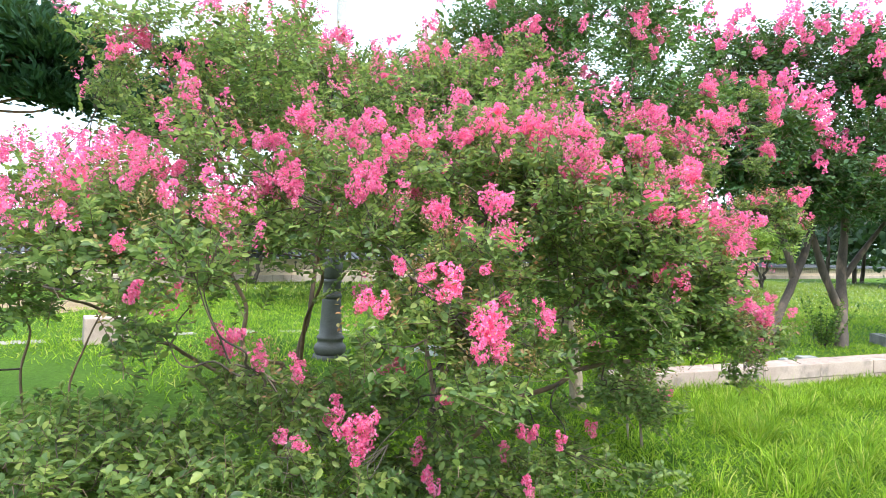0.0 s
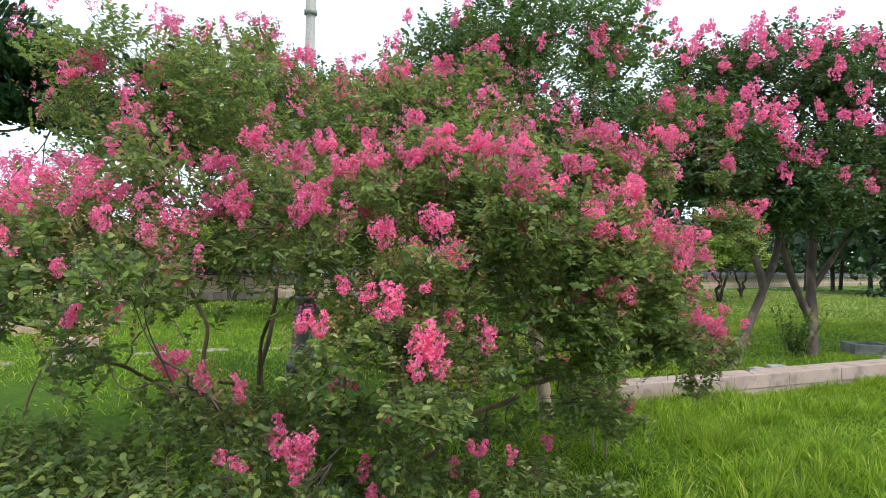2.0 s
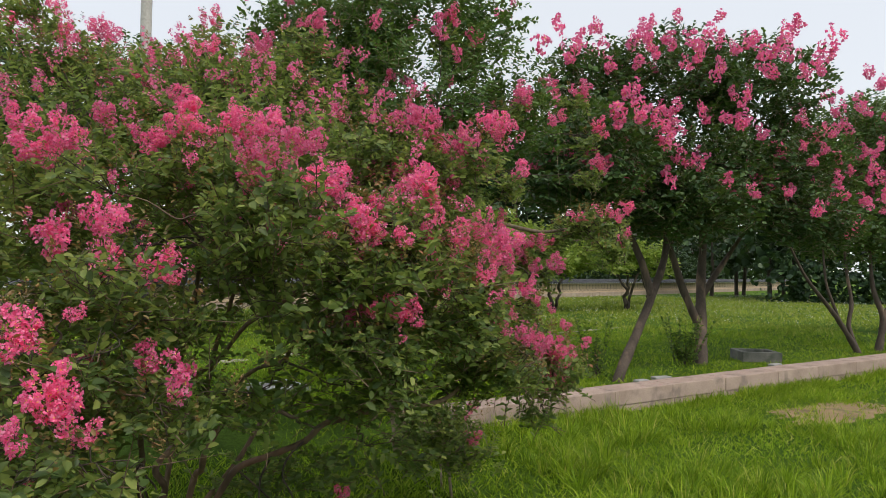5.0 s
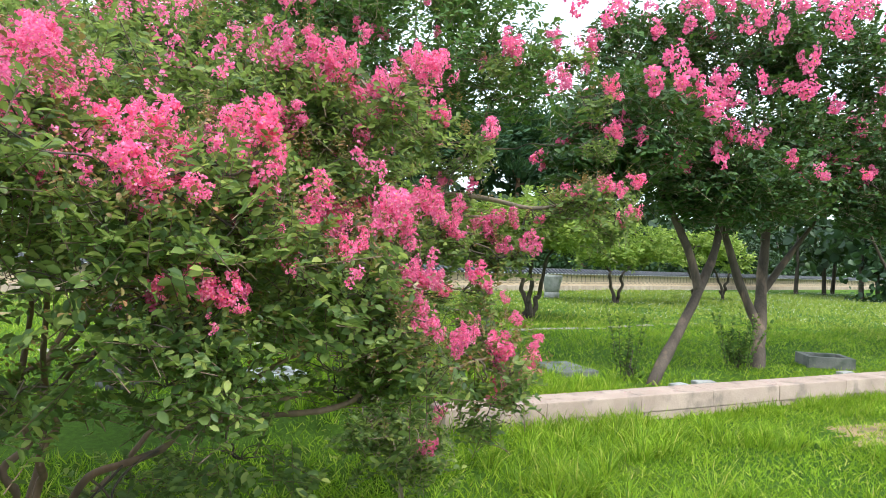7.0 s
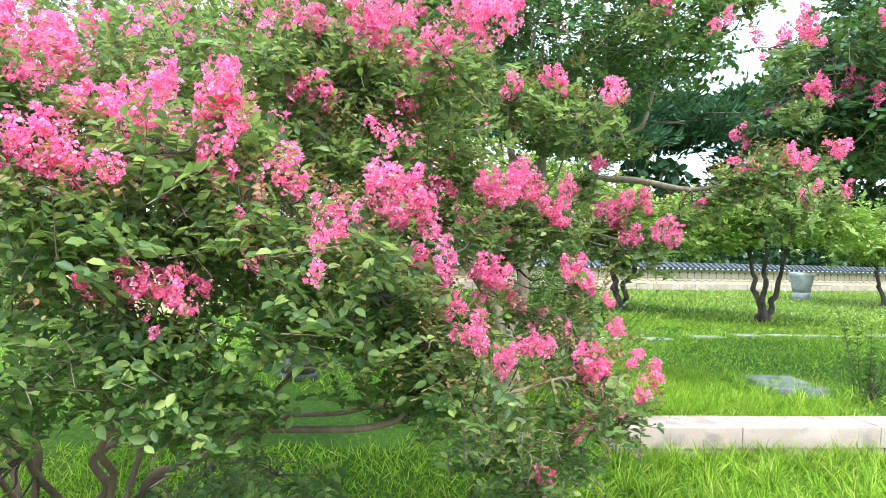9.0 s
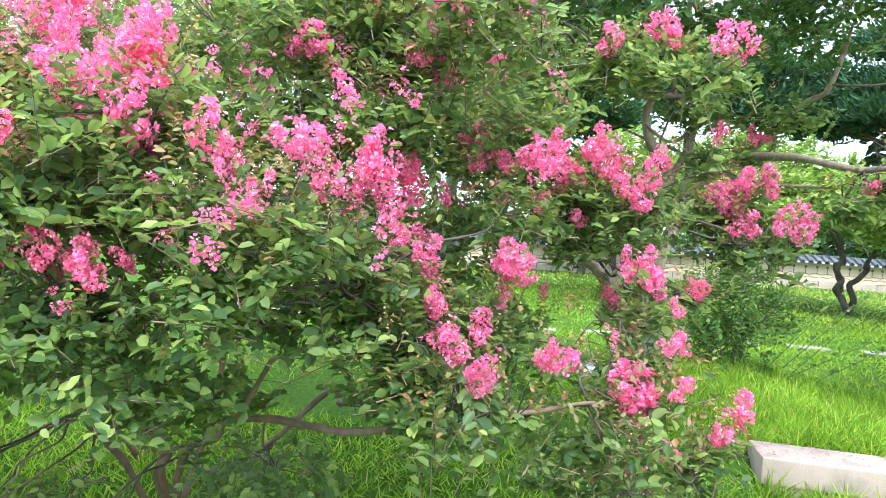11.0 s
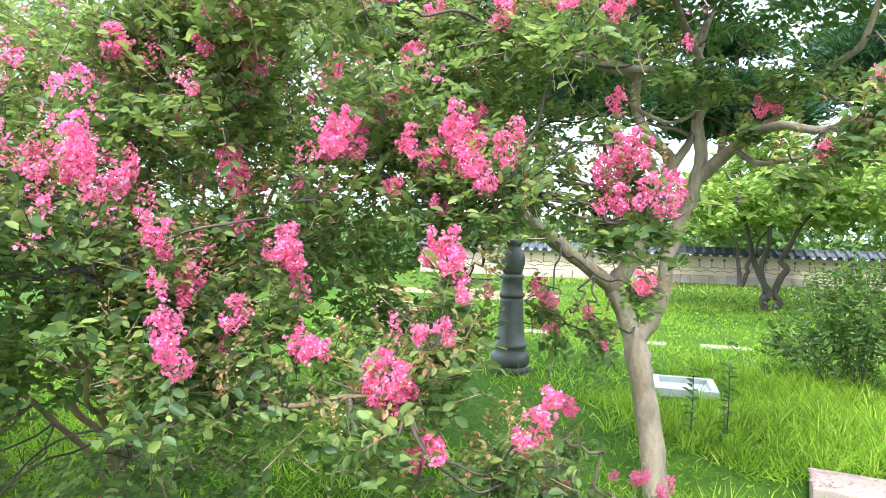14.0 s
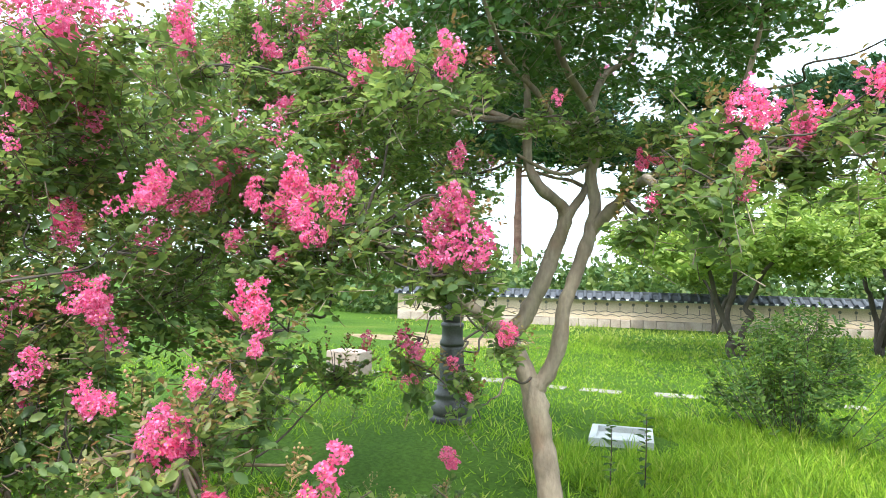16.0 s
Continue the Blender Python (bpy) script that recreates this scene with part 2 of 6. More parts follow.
def ground_mat():
    m, nt, out = nodes_of("lawn_soil")
    geo = nt.nodes.new("ShaderNodeNewGeometry")
    n1 = nt.nodes.new("ShaderNodeTexNoise")
    n1.inputs["Scale"].default_value, n1.inputs["Detail"].default_value = 0.55, 5
    n2 = nt.nodes.new("ShaderNodeTexNoise")
    n2.inputs["Scale"].default_value, n2.inputs["Detail"].default_value = 28.0, 5
    n3 = nt.nodes.new("ShaderNodeTexNoise")
    n3.inputs["Scale"].default_value, n3.inputs["Detail"].default_value = 160.0, 3
    for n in (n1, n2, n3):
        nt.links.new(geo.outputs["Position"], n.inputs["Vector"])
    r1 = ramp_node(nt, [(0.35, (0.06, 0.125, 0.014)), (0.6, (0.1, 0.18, 0.02)), (0.75, (0.16, 0.2, 0.035))])
    nt.links.new(n1.outputs["Fac"], r1.inputs[0])
    r2 = ramp_node(nt, [(0.3, (0.6, 0.6, 0.6)), (0.7, (1.25, 1.25, 1.25))])
    nt.links.new(n2.outputs["Fac"], r2.inputs[0])
    mu = nt.nodes.new("ShaderNodeMix")
    mu.data_type, mu.blend_type = "RGBA", "MULTIPLY"
    mu.inputs["Factor"].default_value = 0.85
    nt.links.new(r1.outputs[0], mu.inputs["A"])
    nt.links.new(r2.outputs[0], mu.inputs["B"])
    bsdf = nt.nodes.new("ShaderNodeBsdfPrincipled")
    bsdf.inputs["Roughness"].default_value = 0.95
    bsdf.inputs["Specular IOR Level"].default_value = 0.1
    nt.links.new(mu.outputs["Result"], bsdf.inputs["Base Color"])
    bp = nt.nodes.new("ShaderNodeBump")
    bp.inputs["Strength"].default_value, bp.inputs["Distance"].default_value = 0.8, 0.03
    nt.links.new(n3.outputs["Fac"], bp.inputs["Height"])
    nt.links.new(bp.outputs[0], bsdf.inputs["Normal"])
    nt.links.new(bsdf.outputs[0], out.inputs["Surface"])
    return m


LAWN = ground_mat()
rng = np.random.default_rng(7)


# ---- mesh helpers ----
def part(name, data, mat, parent=None, label="", kind=""):
    """Links a bmesh or mesh as one object, under a thing or a part."""
    if isinstance(data, bmesh.types.BMesh):
        me = bpy.data.meshes.new(name)
        data.to_mesh(me)
        data.free()
    else:
        me = data
    if mat is not None and not me.materials:
        for mm in (mat if isinstance(mat, (list, tuple)) else [mat]):
            me.materials.append(mm)
    ob = new(name, me)
    if parent is not None:
        ob.parent = parent
    return tagged(ob, label=label, kind=kind)


def thing(name, place, label, category, group="", kind=""):
    ob = new(name)
    ob.empty_display_size = 0.1
    ob.location = place
    return tagged(ob, label, category, group, kind)


def mesh_from(name, verts, faces, smooth=False):
    """A mesh from an (n, 3) array and an (m, k) array of face corners."""
    verts, faces = np.asarray(verts, dtype=np.float32), np.asarray(faces, dtype=np.int32)
    me = bpy.data.meshes.new(name)
    me.vertices.add(len(verts))
    me.vertices.foreach_set("co", verts.ravel())
    k = faces.shape[1]
    me.loops.add(faces.size)
    me.loops.foreach_set("vertex_index", faces.ravel())
    me.polygons.add(len(faces))
    me.polygons.foreach_set("loop_start", np.arange(0, faces.size, k, dtype=np.int32))
    if smooth:
        me.polygons.foreach_set("use_smooth", np.ones(len(faces), dtype=bool))
    me.update(calc_edges=True)
    return me


def unit(v):
    return v / np.maximum(np.linalg.norm(v, axis=-1, keepdims=True), 1e-6)


LEAF_V = np.array([(0, 0, 0), (-0.24, 0.28, 0.1), (-0.26, 0.68, 0.08), (0, 1, -0.12), (0.26, 0.68, 0.08), (0.24, 0.28, 0.1)])
LEAF_F = np.array([(0, 3, 2, 1), (0, 5, 4, 3)])
FINE_V = np.array([(0, 0, 0), (-0.17, 0.16, 0.045), (-0.28, 0.5, 0.07), (-0.2, 0.82, 0.03), (0, 1, -0.1), (0.2, 0.82, 0.03), (0.28, 0.5, 0.07), (0.17, 0.16, 0.045), (0, 0.5, 0.0)])
FINE_F = np.array([(0, 8, 2, 1), (8, 4, 3, 2), (0, 7, 6, 8), (8, 6, 5, 4)])


def stamp(template, faces, pos, axis, normal, size):
    """Copies of a template whose y lies along axis and z near normal."""
    y = unit(axis)
    x = unit(np.cross(y, normal))
    z = np.cross(x, y)
    t = template[None, :, :] * size[:, None, None]
    v = pos[:, None, :] + t[..., :1] * x[:, None, :] + t[..., 1:2] * y[:, None, :] + t[..., 2:] * z[:, None, :]
    f = faces[None] + (np.arange(len(pos)) * len(template))[:, None, None]
    return v.reshape(-1, 3), f.reshape(-1, faces.shape[1])


def shoots_to_leaves(root, way, length, k, size, r, fine=False):
    """Leaves in two ranks along each of many arching shoots."""
    n = len(root)
    u = np.linspace(0.12, 1.0, k)[None, :] + r.uniform(-0.03, 0.03, (n, k))
    droop = np.array([0, 0, -1.0]) * (0.18 * length)[:, None]
    pos = root[:, None, :] + way[:, None, :] * (length[:, None] * u)[..., None] + droop[:, None, :] * (u ** 2)[..., None]
    up = np.array([0, 0, 1.0]) + r.normal(0, 0.35, (n, 3))
    side = unit(np.cross(way, up))
    sign = np.where(np.arange(k) % 2 == 0, 1.0, -1.0)[None, :, None]
    axis = 0.55 * way[:, None, :] + 0.8 * sign * side[:, None, :] + r.normal(0, 0.19, (n, k, 3)) + np.array([0, 0, -0.08])
    normal = np.array([0, 0, 0.75]) + 0.55 * way[:, None, :] + r.normal(0, 0.42, (n, k, 3))
    s = size * r.uniform(0.6, 1.25, (n, k)) * (1.0 - 0.35 * np.clip(u - 0.6, 0, 1))
    shape = (FINE_V, FINE_F) if fine else (LEAF_V, LEAF_F)
    return stamp(*shape, pos.reshape(-1, 3), axis.reshape(-1, 3), normal.reshape(-1, 3), s.reshape(-1))


def shoots_to_twigs(root, way, length, rad):
    """A thin three-sided stem for every shoot."""
    n = len(root)
    side = unit(np.cross(way, np.array([0.3, 0.2, 1.0])))
    other = np.cross(way, side)
    ang = np.array([0, 2.094, 4.189])
    ring = np.cos(ang)[None, :, None] * side[:, None, :] + np.sin(ang)[None, :, None] * other[:, None, :]
    tip = root + way * length[:, None] + np.array([0, 0, -1.0]) * (0.18 * length)[:, None]
    v = np.concatenate([root[:, None, :] + ring * rad, tip[:, None, :] + ring * rad * 0.4], axis=1)
    f = np.array([(0, 1, 4, 3), (1, 2, 5, 4), (2, 0, 3, 5)])[None] + (np.arange(n) * 6)[:, None, None]
    return v.reshape(-1, 3), f.reshape(-1, 4)


def lobe_shoots(lobes, per_m2, length, r, gap=0.0, low=-0.9):
    """Shoots that fill a set of ellipsoids (x, y, z, rx, ry, rz), densest near their skins."""
    roots, ways, lens = [], [], []
    for cx, cy, cz, rx, ry, rz in lobes:
        n = int(per_m2 * 4 * math.pi * ((rx * ry) ** 1.6 / 3 + (rx * rz) ** 1.6 / 3 + (ry * rz) ** 1.6 / 3) ** (1 / 1.6))
        d = unit(r.normal(0, 1, (n, 3)))
        d = d[d[:, 2] > low]
        rad = r.uniform(0.4, 1.12, len(d)) ** 0.6
        tip = np.array([cx, cy, cz]) + d * rad[:, None] * np.array([rx, ry, rz])
        if gap > 0:
            keep = np.array([noise.noise(Vector(p) * 2.1) for p in tip]) > gap - 0.55
            d, tip = d[keep], tip[keep]
        thin = r.uniform(0, 1, len(tip)) < np.clip(0.55 + 0.35 * tip[:, 2], 0.6, 1.0)
        d, tip = d[thin], tip[thin]
        way = unit(d * np.array([1, 1, 0.7]) + np.array([0, 0, 0.45]) + np.array([0, 0, 0.9]) * (d[:, 2:] > 0.45) + r.normal(0, 0.45, d.shape))
        ln = length * r.uniform(0.6, 1.3, len(d))
        roots.append(tip - way * ln[:, None])
        ways.append(way)
        lens.append(ln)
    return np.concatenate(roots), np.concatenate(ways), np.concatenate(lens)


def tube_np(points, radii, sides=8, knob=0.0, r=None, pinch=True):
    """A tapering tube along smoothed points: vertices and quads."""
    p = np.asarray(points, dtype=float)
    rd = np.asarray(radii, dtype=float)
    t = np.linspace(0, len(p) - 1, (len(p) - 1) * 4 + 1)
    i = np.clip(t.astype(int), 0, len(p) - 2)
    f = (t - i)[:, None]
    p0, p1, p2, p3 = p[np.clip(i - 1, 0, None)], p[i], p[i + 1], p[np.clip(i + 2, None, len(p) - 1)]
    q = 0.5 * (2 * p1 + (p2 - p0) * f + (2 * p0 - 5 * p1 + 4 * p2 - p3) * f ** 2 + (3 * p1 - p0 - 3 * p2 + p3) * f ** 3)
    qr = np.interp(t, np.arange(len(p)), rd)
    tan = unit(np.gradient(q, axis=0))
    ref = np.array([0.31, 0.83, 0.12])
    side = unit(np.cross(tan, ref))
    other = np.cross(tan, side)
    ang = np.linspace(0, 2 * math.pi, sides, endpoint=False)
    wob = 1.0
    if knob and r is not None:
        wob = 1 + knob * r.normal(0, 1, (len(q), sides)) + 0.9 * knob * r.normal(0, 1, (len(q), 1))
    ring = np.cos(ang)[None, :, None] * side[:, None, :] + np.sin(ang)[None, :, None] * other[:, None, :]
    v = q[:, None, :] + ring * (qr[:, None] * wob)[..., None]
    if pinch:
        v[-1] = q[-1]
    n = len(q)
    a = np.arange(n - 1)[:, None] * sides + np.arange(sides)[None, :]
    b = np.arange(n - 1)[:, None] * sides + (np.arange(sides) + 1) % sides
    fc = np.stack([a, b, b + sides, a + sides], axis=-1).reshape(-1, 4)
    return v.reshape(-1, 3), fc


def joined(pieces):
    vs, fs, off = [], [], 0
    for v, f in pieces:
        vs.append(v)
        fs.append(f + off)
        off += len(v)
    return np.concatenate(vs), np.concatenate(fs)


def boxed(bm, x0, x1, y0, y1, z0, z1, bevel=0.0):
    """A box in a bmesh, its edges bevelled."""
    res = bmesh.ops.create_cube(bm, size=1.0)
    m = Matrix.Translation(((x0 + x1) / 2, (y0 + y1) / 2, (z0 + z1) / 2)) @ Matrix.Diagonal((x1 - x0, y1 - y0, z1 - z0, 1))
    bmesh.ops.transform(bm, matrix=m, verts=res["verts"])
    if bevel:
        es = list({e for v in res["verts"] for e in v.link_edges})
        bmesh.ops.bevel(bm, geom=es, offset=bevel, segments=2, affect="EDGES", profile=0.6)
    return bm


def turned(profile, segs=24):
    """A turned shape from (radius, height) pairs."""
    bm = bmesh.new()
    rings = []
    for rad, z in profile:
        rings.append([bm.verts.new((rad * math.cos(2 * math.pi * k / segs), rad * math.sin(2 * math.pi * k / segs), z)) for k in range(segs)])
    for a, b in zip(rings, rings[1:]):
        for k in range(segs):
            f = bm.faces.new((a[k], a[(k + 1) % segs], b[(k + 1) % segs], b[k]))
            f.smooth = True
    bm.faces.new(rings[-1])
    bm.faces.new(list(reversed(rings[0])))
    return bm


# ---- ground ----
KERB_A = radians(25.0)
KERB_O = np.array([1.53, 6.43])
KERB_D = np.array([math.cos(KERB_A), math.sin(KERB_A)])
KERB_N = np.array([-math.sin(KERB_A), math.cos(KERB_A)])
BACK_Z = 0.17


def smooth(a, b, x):
    t = np.clip((x - a) / (b - a), 0, 1)
    return t * t * (3 - 2 * t)


def ground_z(x, y):
    """Height of the lawn: a low terrace behind the kerb, easing off past the kerb's end."""
    dx, dy = np.asarray(x) - KERB_O[0], np.asarray(y) - KERB_O[1]
    d = dx * KERB_N[0] + dy * KERB_N[1]
    s = dx * KERB_D[0] + dy * KERB_D[1]
    slope = smooth(-1.2, 1.6, d)
    step = smooth(0.12, 0.34, d)
    w = smooth(-0.35, 0.25, s)
    bumps = 0.018 * np.sin(1.3 * np.asarray(x) + 0.7 * np.asarray(y)) + 0.014 * np.sin(2.1 * np.asarray(y) - 0.9 * np.asarray(x))
    near = 1.0 / (1.0 + (np.hypot(dx, dy) / 25.0) ** 2)
    return BACK_Z * (slope * (1 - w) + step * w) + bumps * near


def build_ground():
    fine = np.arange(-8, 14.01, 0.14)
    xs = np.concatenate([-np.geomspace(400, 8.6, 26), fine, np.geomspace(14.6, 400, 26)])
    ys = np.concatenate([-np.geomspace(400, 3.6, 22), np.arange(-3, 16.01, 0.14), np.geomspace(16.6, 400, 26)])
    gx, gy = np.meshgrid(xs, ys)
    v = np.stack([gx, gy, ground_z(gx, gy)], axis=-1).reshape(-1, 3)
    nx, ny = len(xs), len(ys)
    a = (np.arange(ny - 1)[:, None] * nx + np.arange(nx - 1)[None, :]).ravel()
    f = np.stack([a, a + 1, a + nx + 1, a + nx], axis=-1)
    ob = part("ground", mesh_from("ground", v, f, smooth=True), LAWN)
    tagged(ob, "green lawn with a low terrace behind the kerb", "lawn", kind="structure")


build_ground()


def build_kerb():
    kerb = thing("kerb", (KERB_O[0], KERB_O[1], 0), "pinkish granite kerb of long blocks edging the lawn", "kerb", kind="structure")
    kerb.rotation_euler = (0, 0, KERB_A)
    r = random.Random(3)
    s = 0.0
    while s < 17:
        ln = r.uniform(1.0, 1.25)
        bm = bmesh.new()
        boxed(bm, s + 0.002, s + ln - 0.002, 0.0 + r.uniform(-0.004, 0.004), 0.36, 0.07, 0.24 + r.uniform(-0.004, 0.004), bevel=0.009)
        part("kerb_stone", bm, GRANITE, kerb)
        bm = bmesh.new()
        boxed(bm, s + 0.05, s + ln + 0.04, 0.012, 0.35, -0.12, 0.068, bevel=0.006)
        part("footing_stone", bm, GRANITE, kerb)
        s += ln


build_kerb()

# ---- boundary wall ----
WALL_A = math.atan(0.82)
WALL_Y0 = 27.0
WALL_D = np.array([math.cos(WALL_A), math.sin(WALL_A)])


def wall_point(s, off=0.0):
    """A plan point s metres along the wall from x = 0, off metres behind its face."""
    return np.array([0.0, WALL_Y0]) + s * WALL_D + off * np.array([-WALL_D[1], WALL_D[0]])


def build_wall():
    wall = thing("wall_back", (0, WALL_Y0, BACK_Z), "low cream plastered garden wall with dark tiled coping", "wall", kind="structure")
    wall.rotation_euler = (0, 0, WALL_A)
    s0, s1 = -18.2, 60.0
    bm = bmesh.new()
    boxed(bm, s0, s1, 0, 0.34, 0.24, 0.82, 0.005)
    part("plaster", bm, PLASTER, wall)
    r = random.Random(5)
    s = s0
    vs = []
    while s < s1:
        ln = r.uniform(0.28, 0.55)
        bm = bmesh.new()
        boxed(bm, s + 0.01, min(s1, s + ln), -0.05 + r.uniform(-0.012, 0.012), 0.38, -0.15, 0.24 + r.uniform(-0.02, 0.015), 0.02)
        part("base_stone", bm, WALL_STONE, wall)
        s += ln
    # coping: a pitched roof with a ridge, rows of round tiles and white mortar ends
    bm = bmesh.new()
    prof = [(-0.22, 0.80), (-0.22, 0.85), (0.06, 1.0), (0.06, 1.07), (0.28, 1.07), (0.28, 1.0), (0.56, 0.85), (0.56, 0.80)]
    ends = [[bm.verts.new((sx, y, z)) for y, z in prof] for sx in (s0 - 0.1, s1 + 0.1)]
    for k in range(len(prof)):
        j = (k + 1) % len(prof)
        bm.faces.new((ends[0][k], ends[0][j], ends[1][j], ends[1][k]))
    bm.faces.new(ends[0])
    bm.faces.new(list(reversed(ends[1])))
    bmesh.ops.recalc_face_normals(bm, faces=bm.faces)
    coping = part("coping", bm, ROOF_TILE, wall, "dark grey clay tile coping")
    tiles, mort = [], []
    n = int((s1 - s0) / 0.27)
    for k in range(n):
        sx = s0 + 0.135 + k * 0.27
        for ya, yb in ((-0.25, 0.05), (0.59, 0.29)):
            tiles.append(tube_np([(sx, ya, 0.855), (sx, (ya + yb) / 2, 0.945), (sx, yb, 1.03)], [0.06, 0.055, 0.055], 6, pinch=False))
        a = np.array([(sx - 0.04, -0.226, 0.8), (sx + 0.04, -0.226, 0.8), (sx + 0.04, -0.226, 0.85), (sx - 0.04, -0.226, 0.85),
                      (sx - 0.04, -0.255, 0.8), (sx + 0.04, -0.255, 0.8), (sx + 0.04, -0.255, 0.85), (sx - 0.04, -0.255, 0.85)])
        a[:, 0] += 0.135
        mort.append((a, np.array([(4, 5, 6, 7), (0, 3, 2, 1), (0, 1, 5, 4), (2, 3, 7, 6), (1, 2, 6, 5), (0, 4, 7, 3)])))
    part("tile_ribs", mesh_from("tile_ribs", *joined(tiles), smooth=True), ROOF_TILE, coping, "rows of round dark roof tiles", kind="stuff")
    part("mortar_ends", mesh_from("mortar_ends", *joined(mort)), MORTAR, coping, "white mortar between the eaves tiles", kind="stuff")
    # inlaid motif: a dark boss on a short stem, and a wavy line of tiles below
    stem_me, boss_me = None, None
    for k in range(int((s1 - s0) / 0.37)):
        sx = s0 + 0.2 + k * 0.37 + r.uniform(-0.04, 0.04)
        if boss_me is None:
            bm = turned([(0.015, 0.0), (0.046, 0.0), (0.048, 0.018), (0.034, 0.026)], 8)
            bmesh.ops.rotate(bm, matrix=Matrix.Rotation(radians(90), 3, "X"), verts=bm.verts)
            boss_me = bpy.data.meshes.new("boss")
            bm.to_mesh(boss_me)
            bm.free()
            boss_me.materials.append(MOTIF)
            bm = bmesh.new()
            boxed(bm, -0.011, 0.011, -0.016, 0.0, -0.15, 0.01)
            stem_me = bpy.data.meshes.new("stem")
            bm.to_mesh(stem_me)
            bm.free()
            stem_me.materials.append(MOTIF)
        for nm, me, z in (("boss", boss_me, 0.68), ("stem", stem_me, 0.6)):
            o = part(nm, me, None, wall)
            o.location = (sx, 0.004, z)
    waves = []
    for k in range(2 * int((s1 - s0) / 0.4)):
        sx, zz = s0 + 0.4 * (k // 2) + 0.2 * (k % 2), 0.33 + 0.1 * (k % 2)
        waves.append(tube_np([(sx, -0.004, zz), (sx + 0.1, -0.004, zz + 0.035), (sx + 0.2, -0.004, zz + 0.05), (sx + 0.3, -0.004, zz + 0.035), (sx + 0.4, -0.004, zz)], [0.009] * 5, 4, pinch=False))
    part("wave_course", mesh_from("wave_course", *joined(waves)), MOTIF, wall, "two courses of shallow curved grey tiles", kind="stuff")


build_wall()


# ---- lamp post ----
def build_lamp(x, y):
    z = float(ground_z(x, y))
    post = thing("lamp_post", (x, y, z - 0.03), "dark green cast-iron lamp post with an urn-shaped base on the lawn", "lamp post")
    part("plinth", turned([(0.21, 0.0), (0.21, 0.08), (0.19, 0.1)], 8), IRON, post)
    part("base", turned([(0.17, 0.1), (0.185, 0.13), (0.19, 0.18), (0.175, 0.215), (0.15, 0.23), (0.148, 0.27), (0.165, 0.285), (0.16, 0.31), (0.135, 0.33),
                         (0.125, 0.5), (0.112, 0.72), (0.11, 0.76)]), IRON, post)
    part("collar", turned([(0.118, 0.76), (0.122, 0.79), (0.105, 0.82), (0.1, 0.93), (0.112, 0.945), (0.112, 0.97), (0.09, 0.985)]), IRON, post)
    part("urn", turned([(0.085, 0.985), (0.1, 1.02), (0.118, 1.08), (0.12, 1.14), (0.105, 1.2), (0.08, 1.235), (0.075, 1.26), (0.09, 1.28), (0.088, 1.31), (0.07, 1.33)]), IRON, post)
    pole = part("pole", turned([(0.062, 1.33), (0.058, 2.5), (0.056, 4.35)]), POLE_PAINT, post, "grey-painted steel pole")
    part("ring", turned([(0.06, 4.32), (0.078, 4.33), (0.078, 4.38), (0.06, 4.39), (0.056, 5.3)]), POLE_PAINT, pole)


build_lamp(-1.65, 7.34)


# ---- stones in the lawn ----
def stone_tub(name, x, y, rot, w, d, h, wall_t, mat, label, category, fill=0.5):
    """A square stone basin: four thick sides and a sunk floor."""
    ob = thing(name, (x, y, float(ground_z(x, y)) - 0.04), label, category)
    ob.rotation_euler = (0, 0, radians(rot))
    h += 0.04
    for nm, a in (("side", (-w / 2, w / 2, -d / 2, -d / 2 + wall_t)), ("side", (-w / 2, w / 2, d / 2 - wall_t, d / 2)),
                  ("side", (-w / 2, -w / 2 + wall_t, -d / 2 + wall_t + 0.001, d / 2 - wall_t - 0.001)), ("side", (w / 2 - wall_t, w / 2, -d / 2 + wall_t + 0.001, d / 2 - wall_t - 0.001))):
        part(nm, boxed(bmesh.new(), *a, 0, h, 0.006), mat, ob)
    part("floor", boxed(bmesh.new(), -w / 2 + wall_t, w / 2 - wall_t, -d / 2 + wall_t, d / 2 - wall_t, 0.005, h * fill), mat, ob)
    return ob


stone_tub("stone_basin", -0.3, 8.2, 35, 0.54, 0.58, 0.07, 0.06, WHITE_STONE, "pale granite square basin sunk in the grass", "basin", 0.55)
stone_tub("stone_planter", 7.25, 10.45, -12, 0.62, 0.6, 0.17, 0.08, DARK_STONE, "dark weathered stone box set in the lawn", "stone box", 0.7)


def stone_slab(name, x, y, rot, w, d, h, mat, label, category="stone slab", bevel=0.015):
    bm = boxed(bmesh.new(), -w / 2, w / 2, -d / 2, d / 2, -0.05, h, bevel)
    ob = part(name, bm, mat)
    ob.location = (x, y, float(ground_z(x, y)))
    ob.rotation_euler = (0, 0, radians(rot))
    return tagged(ob, label, category)


stone_slab("stone_slab", 3.1, 9.15, 20, 0.58, 0.75, 0.09, GREY_STONE, "flat dark grey stone slab in the grass", bevel=0.022)
stone_slab("stone_slab", -4.62, 8.0, 30, 0.5, 0.4, 0.33, GRANITE, "pale granite block standing on the lawn", "stone block", 0.02)
for px, py, rot, w, d, h in ((4.22, 8.2, 30, 0.2, 0.13, 0.07), (4.58, 8.38, 12, 0.26, 0.13, 0.075), (6.95, 9.5, 28, 0.26, 0.12, 0.06)):
    ob = stone_slab("flat_stone", px, py, rot, w, d, h, LIGHT_STONE, "small flat grey stone lying against the kerb", "stone", 0.02)
    ob["group"] = "flat stones lying against the kerb"


